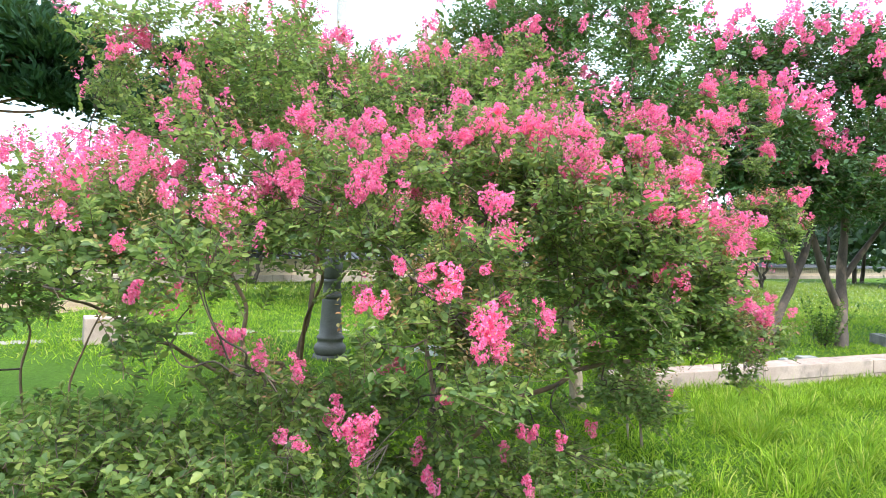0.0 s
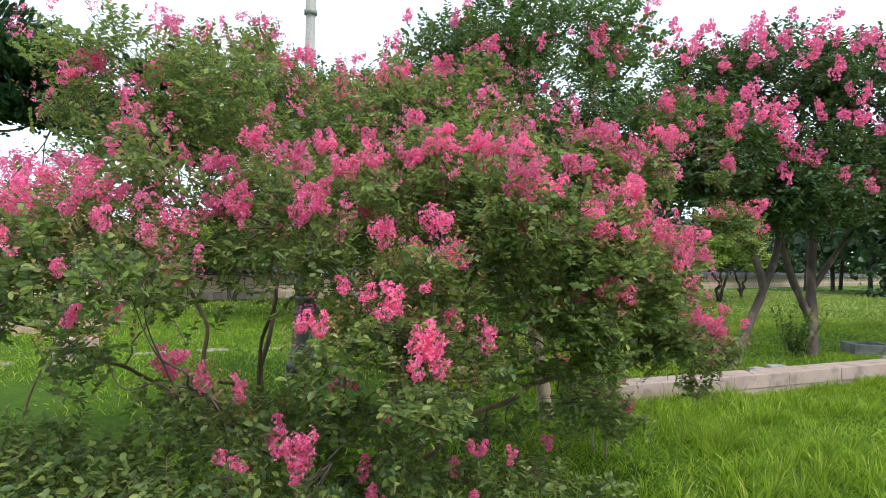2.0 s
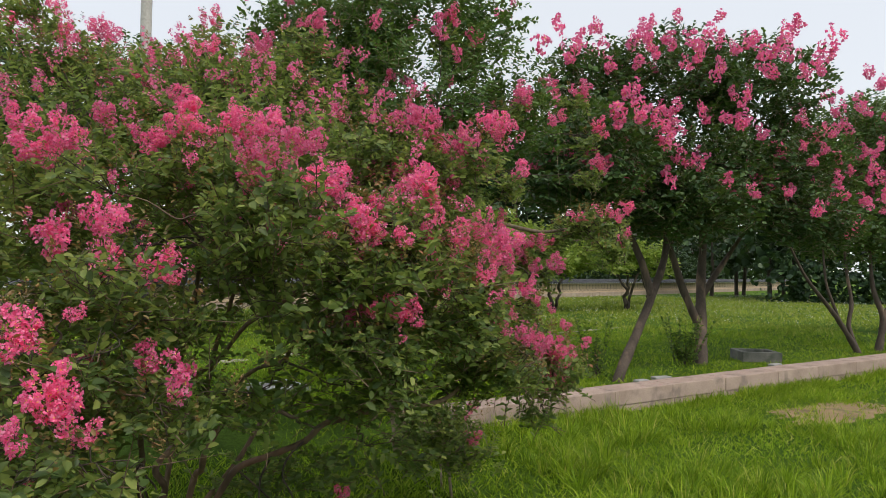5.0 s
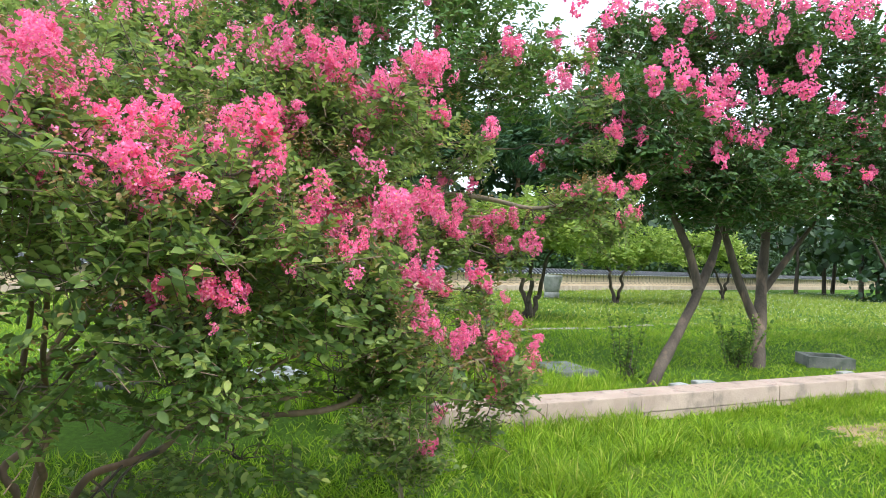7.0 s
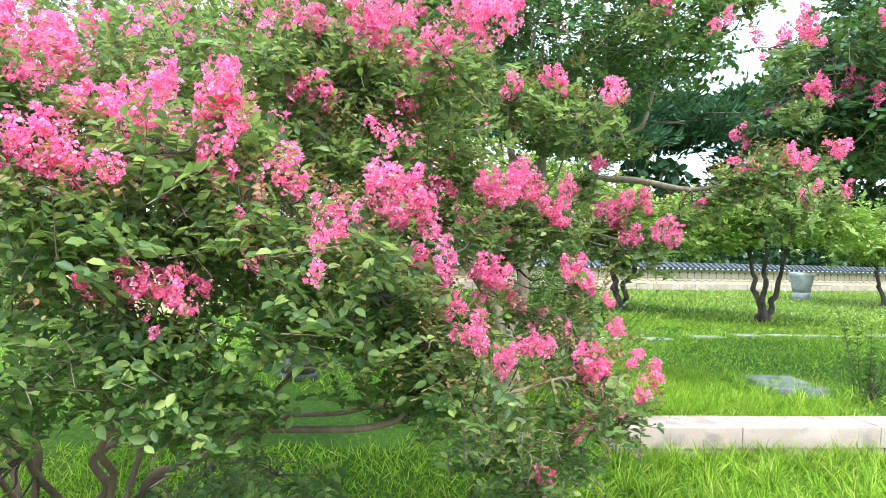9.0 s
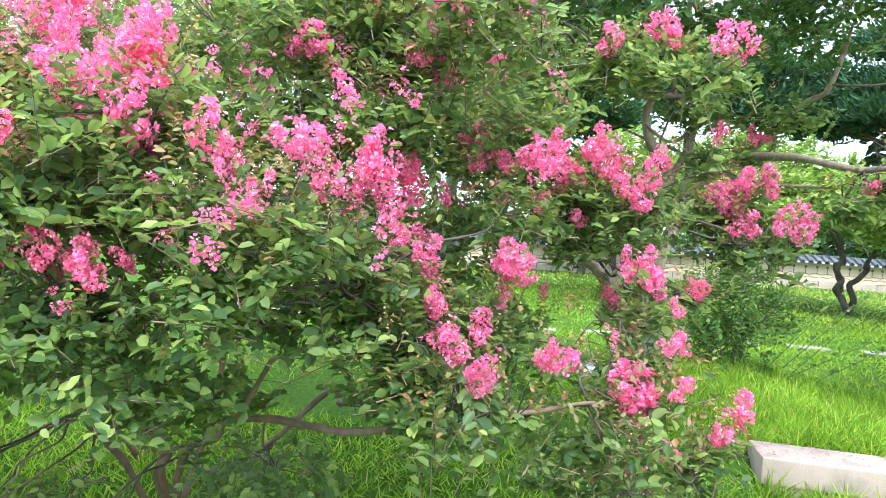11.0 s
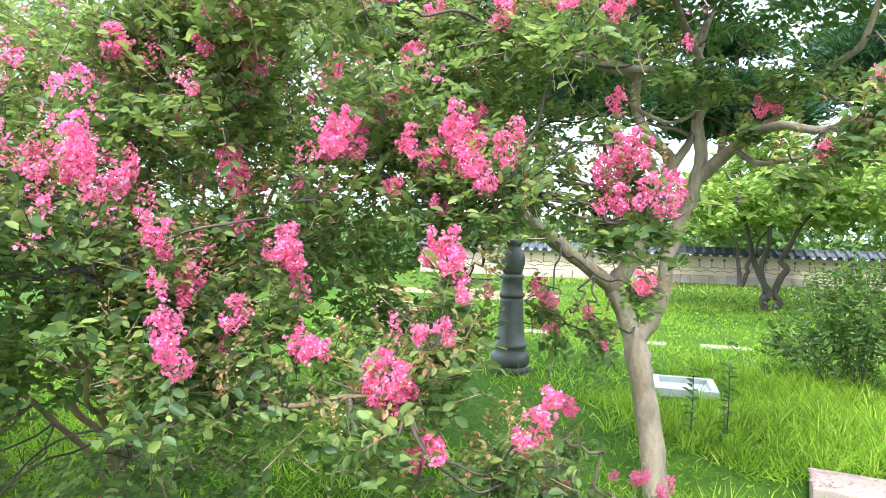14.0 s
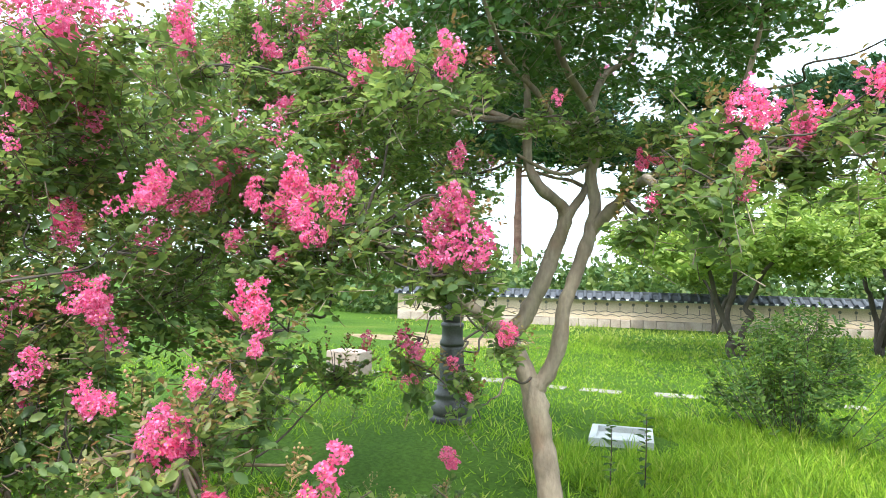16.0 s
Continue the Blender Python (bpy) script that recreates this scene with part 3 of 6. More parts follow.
def build_stepping_stones():
    r = random.Random(11)
    s = -2.4
    while s < 15.5:
        w = r.uniform(0.45, 0.7)
        x, y = -3.6 + s * 0.83, 9.15 + s * 0.56
        ob = stone_slab("stepping_stone", x, y, 34 + r.uniform(-5, 5), w, r.uniform(0.2, 0.3), 0.004 + r.uniform(0, 0.014), PAVER, "pale flat stepping stone in the lawn", "stepping stone", 0.012)
        ob["group"] = "stepping stones across the lawn"
        s += w + r.uniform(0.12, 0.5)


build_stepping_stones()


def build_pedestal(x, y):
    ob = thing("stone_pedestal", (x, y, BACK_Z - 0.05), "grey tapered stone pedestal standing before the wall", "pedestal")
    part("foot", turned([(0.3, 0), (0.3, 0.26), (0.27, 0.28)], 8), LIGHT_STONE, ob)
    part("body", turned([(0.27, 0.28), (0.3, 0.46), (0.39, 0.84), (0.4, 0.94)], 8), LIGHT_STONE, ob)


build_pedestal(6.2, 26.3)


# ---- flowers ----
PETAL_V = np.array([(0, 0, 0), (0.5, 0.42, 0.2), (0.36, 1.0, -0.06), (0.02, 0.78, 0.16), (-0.44, 0.95, 0.12), (-0.5, 0.4, -0.1)])
PETAL_F = np.array([(0, 1, 2, 3), (0, 3, 4, 5)])


def flower_mesh(name, r, tall, lumps, florets, petals, size, wide=0.05):
    """A panicle: a few merging lumps of ruffled flowers on a tapering stalk, each flower a ring of crinkled petals round a yellow eye."""
    lu = np.linspace(0, 1, lumps)
    la = np.cumsum(r.uniform(1.7, 2.8, lumps))
    mid = np.stack([wide * (0.5 - 0.34 * lu) * np.cos(la), wide * (0.5 - 0.34 * lu) * np.sin(la), tall * (lu - 0.45)], axis=-1)
    span = wide * (0.76 - 0.3 * lu) * r.uniform(0.85, 1.15, lumps)
    share = span ** 2 / np.sum(span ** 2)
    which = r.choice(lumps, florets, p=share)
    d = unit(r.normal(0, 1, (florets, 3)) + 0.5 * unit(mid[which] + 1e-4))
    c = mid[which] + d * (span[which] * r.uniform(0.4, 1.06, florets))[:, None]
    out = unit(d + np.array([0, 0, 0.3]) + r.normal(0, 0.3, d.shape))
    e1 = unit(np.cross(out, r.normal(0, 1, out.shape)))
    e2 = np.cross(out, e1)
    turn = np.linspace(0, 2 * math.pi, petals, endpoint=False)[None, :] + r.normal(0, 0.3, (florets, petals))
    way = np.cos(turn)[..., None] * e1[:, None, :] + np.sin(turn)[..., None] * e2[:, None, :] + 0.35 * out[:, None, :] + r.normal(0, 0.35, (florets, petals, 3))
    way = unit(way.reshape(-1, 3))
    pos = np.repeat(c, petals, axis=0) + way * size * 0.3
    nrm = np.repeat(out, petals, axis=0) + r.normal(0, 0.45, pos.shape)
    v, f = stamp(PETAL_V, PETAL_F, pos, way, nrm, size * r.uniform(0.6, 1.25, len(pos)))
    pieces = [(v, f)]
    m = florets // 2
    sp = c[:m] + out[:m] * size * 0.3
    pieces.append(stamp(np.array([(-0.5, 0, 0), (0.5, 0, 0), (0.4, 0.8, 0.2), (-0.4, 0.8, -0.1)]), np.array([(0, 1, 2, 3)]), sp, r.normal(0, 1, sp.shape), out[:m], np.full(m, size * 0.45)))
    V, Fc = joined(pieces)
    me = mesh_from(name, V, Fc)
    me.materials.append(PETAL)
    me.materials.append(STAMEN)
    idx = np.zeros(len(Fc), dtype=np.int32)
    idx[len(f):] = 1
    me.polygons.foreach_set("material_index", idx)
    return me


FLOWERS_NEAR = [flower_mesh("flower_head", rng, tall, n, 70, 5, 0.0107) for tall, n in ((0.07, 4), (0.09, 5), (0.055, 3), (0.1, 5), (0.075, 4), (0.06, 4), (0.085, 4))]
FLOWERS_SPARSE = [flower_mesh("flower_head_sparse", rng, tall, 4, 19, 4, 0.012) for tall in (0.11, 0.09, 0.13, 0.08)]
FLOWERS_FAR = [flower_mesh("flower_head_far", rng, tall, 4, 26, 4, 0.04, 0.1) for tall in (0.2, 0.16, 0.24, 0.18)]


def hang_one(tree, place, mesh, s, r):
    ob = part("flower_head", mesh, None, tree)
    ob.matrix_basis = Matrix.LocRotScale(place, Euler((r.normal(0, 0.4), r.normal(0, 0.4), r.uniform(0, 6.28))), (s * r.uniform(0.88, 1.15), s * r.uniform(0.88, 1.15), s * r.uniform(0.9, 1.2)))


def hang_flowers(tree, places, meshes, r, scale=(0.8, 1.2), apart=0.1):
    """Single flower heads as parts of a tree, none in another; places counted from the tree's foot."""
    done = []
    for x, y, z in places:
        if any(abs(x - a) + abs(y - b) + abs(z - c) < apart for a, b, c in done):
            continue
        done.append((x, y, z))
        hang_one(tree, (x, y, z), meshes[r.integers(len(meshes))], r.uniform(*scale), r)


def hang_clusters(tree, clusters, r, budget=290):
    """Bunches of flower heads: each cluster is a place in the world and its breadth."""
    o = tree.location
    n_all = 0
    for x, y, z, s in sorted(clusters, key=lambda q: q[1] - q[0]):
        n = max(1, min(5, round((s / 0.1) ** 2)))
        if n_all + n > budget:
            n = 1
        size = s / 0.125 if n == 1 else r.uniform(0.72, 0.9)
        spread = 0.0 if n == 1 else max(0.035, s / 2 - 0.04)
        for k in range(n):
            a = 2.4 * k + r.uniform(0, 0.8)
            q = 0.0 if k == 0 and n > 3 else spread * r.uniform(0.8, 1.15)
            p = (x - o.x + 0.95 * q * math.cos(a), y - o.y + 0.5 * q * math.cos(a) * r.choice((-1, 1)), z - o.z + 0.85 * q * math.sin(a))
            hang_one(tree, p, FLOWERS_NEAR[r.integers(len(FLOWERS_NEAR))], size * r.uniform(0.88, 1.12), r)
        n_all += n


def seed_mesh(name, r):
    """A budding or spent panicle: a forked stalk with small round capsules."""
    n = 16
    u = r.uniform(0.1, 1, n)
    a = r.uniform(0, 6.28, n)
    c = np.stack([0.04 * (1.15 - u) * np.cos(a), 0.04 * (1.15 - u) * np.sin(a), 0.11 * u], axis=-1)
    oct_v = np.array([(1, 0, 0), (-1, 0, 0), (0, 1, 0), (0, -1, 0), (0, 0, 1), (0, 0, -1)]) * 0.0046
    oct_f = np.array([(0, 2, 4), (2, 1, 4), (1, 3, 4), (3, 0, 4), (2, 0, 5), (1, 2, 5), (3, 1, 5), (0, 3, 5)])
    v = (c[:, None, :] + oct_v[None] * r.uniform(0.7, 1.2, (n, 1, 1))).reshape(-1, 3)
    f = (oct_f[None] + (np.arange(n) * 6)[:, None, None]).reshape(-1, 3)
    low = np.stack([0 * u, 0 * u, c[:, 2] - 0.03], axis=-1)
    sv, sf = shoots_to_twigs(low, unit(c - low), np.linalg.norm(c - low, axis=1), 0.0008)
    sf = np.concatenate([sf[:, [0, 1, 2]], sf[:, [0, 2, 3]]])
    me = mesh_from(name, *joined([(v, f), (sv, sf)]))
    me.materials.append(BUD)
    return me


SEEDS = [seed_mesh("seed_head", rng) for _ in range(4)]


def seed_heads(tree, places, r):
    for x, y, z in places:
        ob = part("seed_head", SEEDS[r.integers(4)], None, tree)
        ob.matrix_basis = Matrix.LocRotScale((x, y, z), Euler((r.normal(0, 0.3), r.normal(0, 0.3), r.uniform(0, 6.28))), (r.uniform(0.8, 1.3),) * 3)


def skin_places(lobes, per_lobe, r, low=0.0):
    """Random places on the upper and outer skin of a crown's lobes."""
    res = []
    for cx, cy, cz, rx, ry, rz in lobes:
        d = unit(r.normal(0, 1, (per_lobe * 4, 3)))
        d = d[d[:, 2] > low][:per_lobe]
        for q in d * r.uniform(0.95, 1.12, (len(d), 1)):
            res.append((cx + q[0] * rx, cy + q[1] * ry, cz + q[2] * rz))
    return res


def spray_mesh(name, r, leaf, mat_leaf, k=14, length=0.3):
    """One leafy twig as a small mesh of its own, along +z."""
    root, way, ln = np.zeros((1, 3)), np.array([[0.0, 0.0, 1.0]]), np.array([length])
    v, f = shoots_to_leaves(root, way, ln, k, leaf, r, True)
    tv, tf = shoots_to_twigs(root, way, ln, 0.0022)
    V, Fc = joined([(v, f), (tv, tf)])
    me = mesh_from(name, V, Fc)
    me.materials.append(mat_leaf)
    me.materials.append(SHRUB_BARK)
    idx = np.zeros(len(Fc), dtype=np.int32)
    idx[len(f):] = 1
    me.polygons.foreach_set("material_index", idx)
    return me


SPRAYS = [spray_mesh("leaf_spray", rng, 0.046, LEAF, k=16) for _ in range(6)]


def leaf_mass(tree, root, way, ln, k, leaf, mat, r, twig, bark):
    """Joined foliage on many shoots, and their stems."""
    v, f = shoots_to_leaves(root, way, ln, k, leaf, r)
    part("foliage", mesh_from("foliage", v, f), mat, tree, kind="stuff")
    if twig:
        tv, tf = shoots_to_twigs(root, way, ln, twig)
        part("twig_growth", mesh_from("twig_growth", tv, tf), bark, tree, kind="stuff")


def crown(tree, lobes, per_m2, length, leaf, k, mat, r, gap=0.0, low=-0.9, near=None, near_n=0, twig=0.0022, bark=BARK):
    """The foliage of a tree; up to near_n twigs inside the plan test near() are parts of their own."""
    root, way, ln = lobe_shoots(lobes, per_m2, length, r, gap, low)
    if near is not None:
        pick = np.where(near(root[:, 0] + tree.location.x, root[:, 1] + tree.location.y))[0]
        pick = pick[::max(1, len(pick) // near_n)][:near_n]
        for i in pick:
            ob = part("leaf_spray", SPRAYS[i % len(SPRAYS)], None, tree)
            q = Vector((0, 0, 1)).rotation_difference(Vector(way[i]))
            ob.matrix_basis = Matrix.LocRotScale(Vector(root[i]), q @ Euler((0, 0, float(i))).to_quaternion(), (ln[i] / 0.3,) * 3)
        keep = np.ones(len(root), dtype=bool)
        keep[pick] = False
        root, way, ln = root[keep], way[keep], ln[keep]
    leaf_mass(tree, root, way, ln, k, leaf, mat, r, twig, bark)


def young_tips(tree, lobes, per_lobe, r):
    """Short upright shoots with small bronze leaves on top of the lobes."""
    tips = np.array(skin_places(lobes, per_lobe, r, 0.25))
    way = unit(np.array([0, 0, 1.0]) + r.normal(0, 0.3, tips.shape))
    ln = r.uniform(0.06, 0.15, len(tips))
    v, f = shoots_to_leaves(tips - way * 0.04, way, ln, 7, 0.024, r)
    part("young_growth", mesh_from("young_growth", v, f), YOUNG, tree, "small bronze young leaves", kind="stuff")


def limbs(tree, stems, lobes, r, bark=BARK, thin=0.012, per_lobe=7, slim=1.0, crook=0.0, fine_bark=None):
    """Trunk and limbs as parts, and finer branches that run from the nearest limb into each lobe."""
    stems = [(p, [q * slim for q in rad]) for p, rad in stems]
    if crook:
        bent = []
        for pts, radii in stems:
            p = np.asarray(pts, dtype=float)
            t = np.linspace(0, len(p) - 1, 3 * len(p) - 2)
            q = np.stack([np.interp(t, np.arange(len(p)), p[:, j]) for j in range(3)], axis=-1)
            q[1:-1] += r.normal(0, crook, (len(q) - 2, 3))
            bent.append(([tuple(e) for e in q], list(np.interp(t, np.arange(len(p)), radii))))
        stems = bent
    for i, (pts, radii) in enumerate(stems):
        v, f = tube_np(pts, radii, 10, 0.06, r)
        if i == 0:
            trunk = part("trunk", mesh_from("trunk", v, f, smooth=True), bark, tree)
        else:
            part("limb", mesh_from("limb", v, f, smooth=True), bark, trunk)
    nodes = np.concatenate([np.asarray(p, dtype=float)[1:] for p, _ in stems])
    fine = []
    for cx, cy, cz, rx, ry, rz in lobes:
        c = np.array([cx, cy, cz])
        low = nodes[nodes[:, 2] < cz + 0.3]
        low = low if len(low) else nodes
        start = low[np.argmin(np.linalg.norm(low - c, axis=1) + 0.3 * np.abs(low[:, 2] - cz))]
        bend = (start + c) / 2 + r.normal(0, 0.06, 3) + np.array([0, 0, -0.05])
        u = np.linspace(0, 1, 7)[:, None]
        run = (1 - u) ** 2 * start + 2 * u * (1 - u) * bend + u ** 2 * c
        run[1:-1] += r.normal(0, 0.022, (5, 3)) * min(1.5, np.linalg.norm(c - start) + 0.2)
        fine.append(tube_np([tuple(e) for e in run], list(np.linspace(thin * 1.7, thin * 0.5, 7)), 5))
        for _ in range(per_lobe):
            d = unit(r.normal(0, 1, 3) + np.array([0, 0, 0.4])) * np.array([rx, ry, rz]) * r.uniform(0.6, 0.95)
            fine.append(tube_np([bend * 0.3 + c * 0.7, c + d * 0.5 + r.normal(0, 0.04, 3), c + d], [thin * 0.8, thin * 0.5, thin * 0.2], 5))
    part("branching", mesh_from("branching", *joined(fine), smooth=True), fine_bark or bark, tree, kind="stuff")


def local(tree, lobes):
    o = tree.location
    return [(a - o.x, b - o.y, c - o.z, *rest) for a, b, c, *rest in lobes]


def local_stems(tree, stems):
    o = tree.location
    return [([(a - o.x, b - o.y, c - o.z) for a, b, c in pts], rad) for pts, rad in stems]


def under_flowers(clusters, axis, drop=0.12, inward=0.09, wide=0.16):
    """Small leafy lobes, one below each flower cluster, set back towards the plant's axis."""
    res = []
    for x, y, z, s in clusters:
        d = np.array([axis[0] - x, axis[1] - y])
        d = d / max(0.3, np.linalg.norm(d)) * inward
        w = wide + 0.2 * s
        res.append((x + d[0], y + d[1], max(0.2, z - drop - 0.25 * s), w, w, w * 0.75))
    return res


def plant_at(name, x, y, label, category, group=""):
    return thing(name, (x, y, float(ground_z(x, y)) - 0.02), label, category, group)


ROW = "crape myrtles in flower along the lawn"
r_s = np.random.default_rng(21)

# -- the spreading shrubs beside the path: flower clusters as place and breadth, then the leaf lobes behind them and the stems --
s_mid = plant_at("crape_myrtle", -0.4, 3.65, "spreading many-stemmed crape myrtle shrub covered in bright pink flowers", "shrub", ROW)
mid_flowers_a = [(-0.47, 2.2, 0.68, 0.1), (-0.43, 2.1, 0.6, 0.09), (-0.08, 2.61, 0.58, 0.08), (0, 2.34, 0.51, 0.09), (0.03, 2.53, 0.67, 0.13), (0.2, 2.67, 0.62, 0.08), (0.49, 3.28, 0.52, 0.11),
                 (-0.67, 1.78, 0.87, 0.19), (-0.62, 2.6, 0.95, 0.14), (-0.36, 2.08, 0.94, 0.09), (-0.27, 1.74, 1.18, 0.07), (-0.21, 1.87, 1.24, 0.19), (-0.16, 1.95, 1.14, 0.08), (1.2, 3.43, 1.19, 0.06),
                 (1.46, 3.22, 1.23, 0.1), (1.49, 3.52, 1.22, 0.14), (1.66, 3.67, 1.15, 0.16), (1.69, 3.79, 0.97, 0.15), (1.81, 3.6, 1.2, 0.08), (1.84, 4, 1.02, 0.11), (1.87, 4.02, 1.1, 0.1),
                 (-0.65, 1.87, 1.31, 0.15), (-0.58, 2.16, 1.45, 0.09), (-0.43, 2.32, 1.67, 0.15)]
mid_flowers_b = [(-0.41, 1.99, 1.41, 0.17), (-0.28, 2.42, 1.61, 0.1), (-0.26, 2.13, 1.29, 0.1), (-0.23, 2.02, 1.45, 0.06), (-0.2, 2.12, 1.72, 0.13), (-0.13, 2.29, 1.3, 0.12), (-0.12, 2.39, 1.57, 0.13),
                 (0.02, 2.12, 1.27, 0.11), (0.54, 2.72, 1.42, 0.11), (0.59, 2.45, 1.73, 0.08), (0.6, 2.51, 1.44, 0.07), (0.67, 2.58, 1.46, 0.1), (0.68, 3.04, 1.71, 0.1), (0.69, 2.47, 1.71, 0.09),
                 (0.7, 2.81, 1.71, 0.19), (0.73, 2.65, 1.42, 0.13), (0.76, 2.73, 1.43, 0.06), (0.78, 4.8, 1.27, 0.07), (0.87, 3.26, 1.67, 0.11), (0.93, 3.56, 1.7, 0.19), (0.96, 3.58, 1.52, 0.09),
                 (0.97, 2.79, 1.74, 0.12), (1.06, 2.8, 1.57, 0.08), (1.11, 2.81, 1.6, 0.07)]
mid_flowers_c = [(1.17, 3.24, 1.53, 0.07), (1.2, 2.87, 1.72, 0.11), (1.21, 3.07, 1.68, 0.2), (1.21, 3.33, 1.37, 0.12), (1.26, 3.25, 1.49, 0.09), (1.3, 3.23, 1.38, 0.07), (1.31, 3.43, 1.3, 0.1),
                 (1.31, 3.57, 1.47, 0.16), (1.35, 3.23, 1.28, 0.1), (1.69, 3.88, 1.37, 0.06), (1.74, 3.71, 1.28, 0.06), (1.74, 3.78, 1.28, 0.06), (-0.78, 2.86, 2.15, 0.13), (-0.74, 2.15, 1.75, 0.13),
                 (-0.7, 2.24, 1.82, 0.2), (-0.65, 2.68, 2.02, 0.17), (-0.57, 3.11, 2.24, 0.14), (-0.55, 2.74, 1.81, 0.11), (-0.5, 2.57, 2.05, 0.15), (-0.31, 2.98, 2.13, 0.17), (-0.15, 2.87, 2.2, 0.21),
                 (0.05, 2.91, 2.18, 0.19), (0.07, 2.84, 2.05, 0.14), (0.09, 2.86, 1.78, 0.1)]
mid_flowers_d = [(0.1, 2.76, 2.14, 0.13), (0.18, 2.46, 1.88, 0.14), (0.19, 4.25, 2.14, 0.15), (0.19, 2.63, 1.76, 0.13), (0.2, 2.39, 1.97, 0.18), (0.21, 2.53, 2.08, 0.13), (0.22, 2.58, 2.14, 0.11),
                 (0.28, 2.6, 1.97, 0.09), (0.37, 2.73, 1.92, 0.13), (0.38, 2.08, 1.96, 0.14), (0.43, 2.87, 1.96, 0.18), (0.52, 2.46, 1.82, 0.08), (0.55, 2.41, 1.75, 0.12), (0.58, 2.67, 1.81, 0.2),
                 (0.76, 3.27, 2.07, 0.14), (0.77, 2.57, 1.93, 0.1), (0.8, 2.73, 1.92, 0.2), (0.81, 2.77, 1.99, 0.08), (0.84, 2.68, 1.77, 0.12), (0.98, 3.59, 2.05, 0.12), (1.03, 3.42, 2.04, 0.09),
                 (1.31, 3.7, 1.8, 0.18), (-0.31, 3.39, 2.41, 0.15), (0.41, 4.44, 2.6, 0.11)]
mid_flowers_e = [(0.73, 3.31, 2.33, 0.12), (0.81, 3.41, 2.41, 0.1), (0.86, 3.51, 2.36, 0.21), (0.94, 3.59, 2.39, 0.14), (0.98, 3.58, 2.26, 0.11), (1.11, 3.5, 2.26, 0.14), (1.28, 3.46, 2.36, 0.16),
                 (1.3, 3.66, 2.42, 0.18), (-0.66, 4.94, 3.04, 0.21), (-0.42, 4.65, 3.06, 0.2), (-0.1, 4.81, 3.16, 0.21), (-0.54, 5.21, 3.46, 0.21), (0.25, 4.66, 3.28, 0.21)]
mid_lobes_a = [(0.3, 2.6, 1.42, 0.36, 0.24, 0.26), (0.15, 2.55, 1.12, 0.4, 0.26, 0.18), (0.6, 2.78, 1.18, 0.36, 0.26, 0.18), (0.85, 2.95, 1.38, 0.3, 0.26, 0.2), (0.25, 3.3, 1.0, 0.5, 0.36, 0.1), (0.95, 3.6, 1.05, 0.42, 0.3, 0.1),
               (0.5, 2.9, 1.1, 0.42, 0.28, 0.12), (1.25, 3.4, 1.12, 0.33, 0.28, 0.11), (-0.2, 3.0, 1.05, 0.36, 0.32, 0.1), (0.7, 4.35, 1.2, 0.36, 0.28, 0.12), (1.35, 3.9, 1.22, 0.33, 0.28, 0.12), (0.1, 3.75, 0.5, 0.45, 0.34, 0.15),
               (0.65, 3.35, 0.72, 0.4, 0.3, 0.12), (-0.25, 3.1, 0.45, 0.34, 0.3, 0.12), (0.45, 3.6, 1.4, 0.42, 0.36, 0.2), (0.15, 3.1, 1.7, 0.6, 0.45, 0.42)]
mid_lobes_b = [(0.75, 3.25, 1.62, 0.55, 0.4, 0.34), (-0.4, 2.75, 1.35, 0.5, 0.36, 0.32), (1.0, 3.45, 1.32, 0.42, 0.32, 0.17), (1.5, 3.8, 1.18, 0.33, 0.32, 0.13), (-0.3, 4.4, 2.6, 0.75, 0.6, 0.5), (0.8, 3.85, 2.05, 0.5, 0.45, 0.34),
               (0.1, 3.7, 2.05, 0.7, 0.6, 0.5), (0.35, 2.7, 0.5, 0.5, 0.26, 0.13), (-0.35, 2.5, 0.55, 0.4, 0.28, 0.14), (0.7, 4.0, 1.45, 0.45, 0.34, 0.2), (0.2, 4.35, 1.55, 0.5, 0.42, 0.34), (-0.4, 4.3, 1.9, 0.55, 0.45, 0.4),
               (0.3, 4.6, 2.1, 0.5, 0.4, 0.36), (0.95, 3.2, 1.35, 0.38, 0.28, 0.18), (0.1, 3.3, 2.25, 0.5, 0.4, 0.28), (0.55, 3.35, 2.2, 0.36, 0.3, 0.22)]
mid_lobes_c = [(0.2, 4.7, 2.75, 0.55, 0.45, 0.4)]
mid_lobes = mid_lobes_a + mid_lobes_b + mid_lobes_c
mid_stems_a = [([(-0.42, 3.62, -0.05), (-0.41, 3.59, 0.35), (-0.38, 3.58, 0.65), (-0.3, 3.45, 1.1), (-0.15, 3.2, 1.7)], [0.06, 0.052, 0.046, 0.034, 0.018]),
               ([(-0.38, 3.58, 0.15), (-0.2, 3.45, 0.55), (-0.11, 3.3, 0.78), (-0.14, 3.34, 1.0), (-0.02, 3.1, 1.35), (0.12, 2.9, 1.75)], [0.05, 0.046, 0.042, 0.036, 0.028, 0.014]),
               ([(-0.36, 3.6, 0.12), (0.0, 3.42, 0.58), (0.44, 3.28, 0.85), (0.9, 3.38, 0.93), (1.3, 3.48, 1.03), (1.7, 3.7, 1.1)], [0.052, 0.046, 0.04, 0.034, 0.026, 0.012]),
               ([(-0.36, 3.66, 0.12), (0.05, 4.1, 0.72), (0.46, 3.9, 0.82), (0.85, 4.05, 0.86), (1.26, 4.26, 0.9)], [0.046, 0.04, 0.034, 0.026, 0.012])]
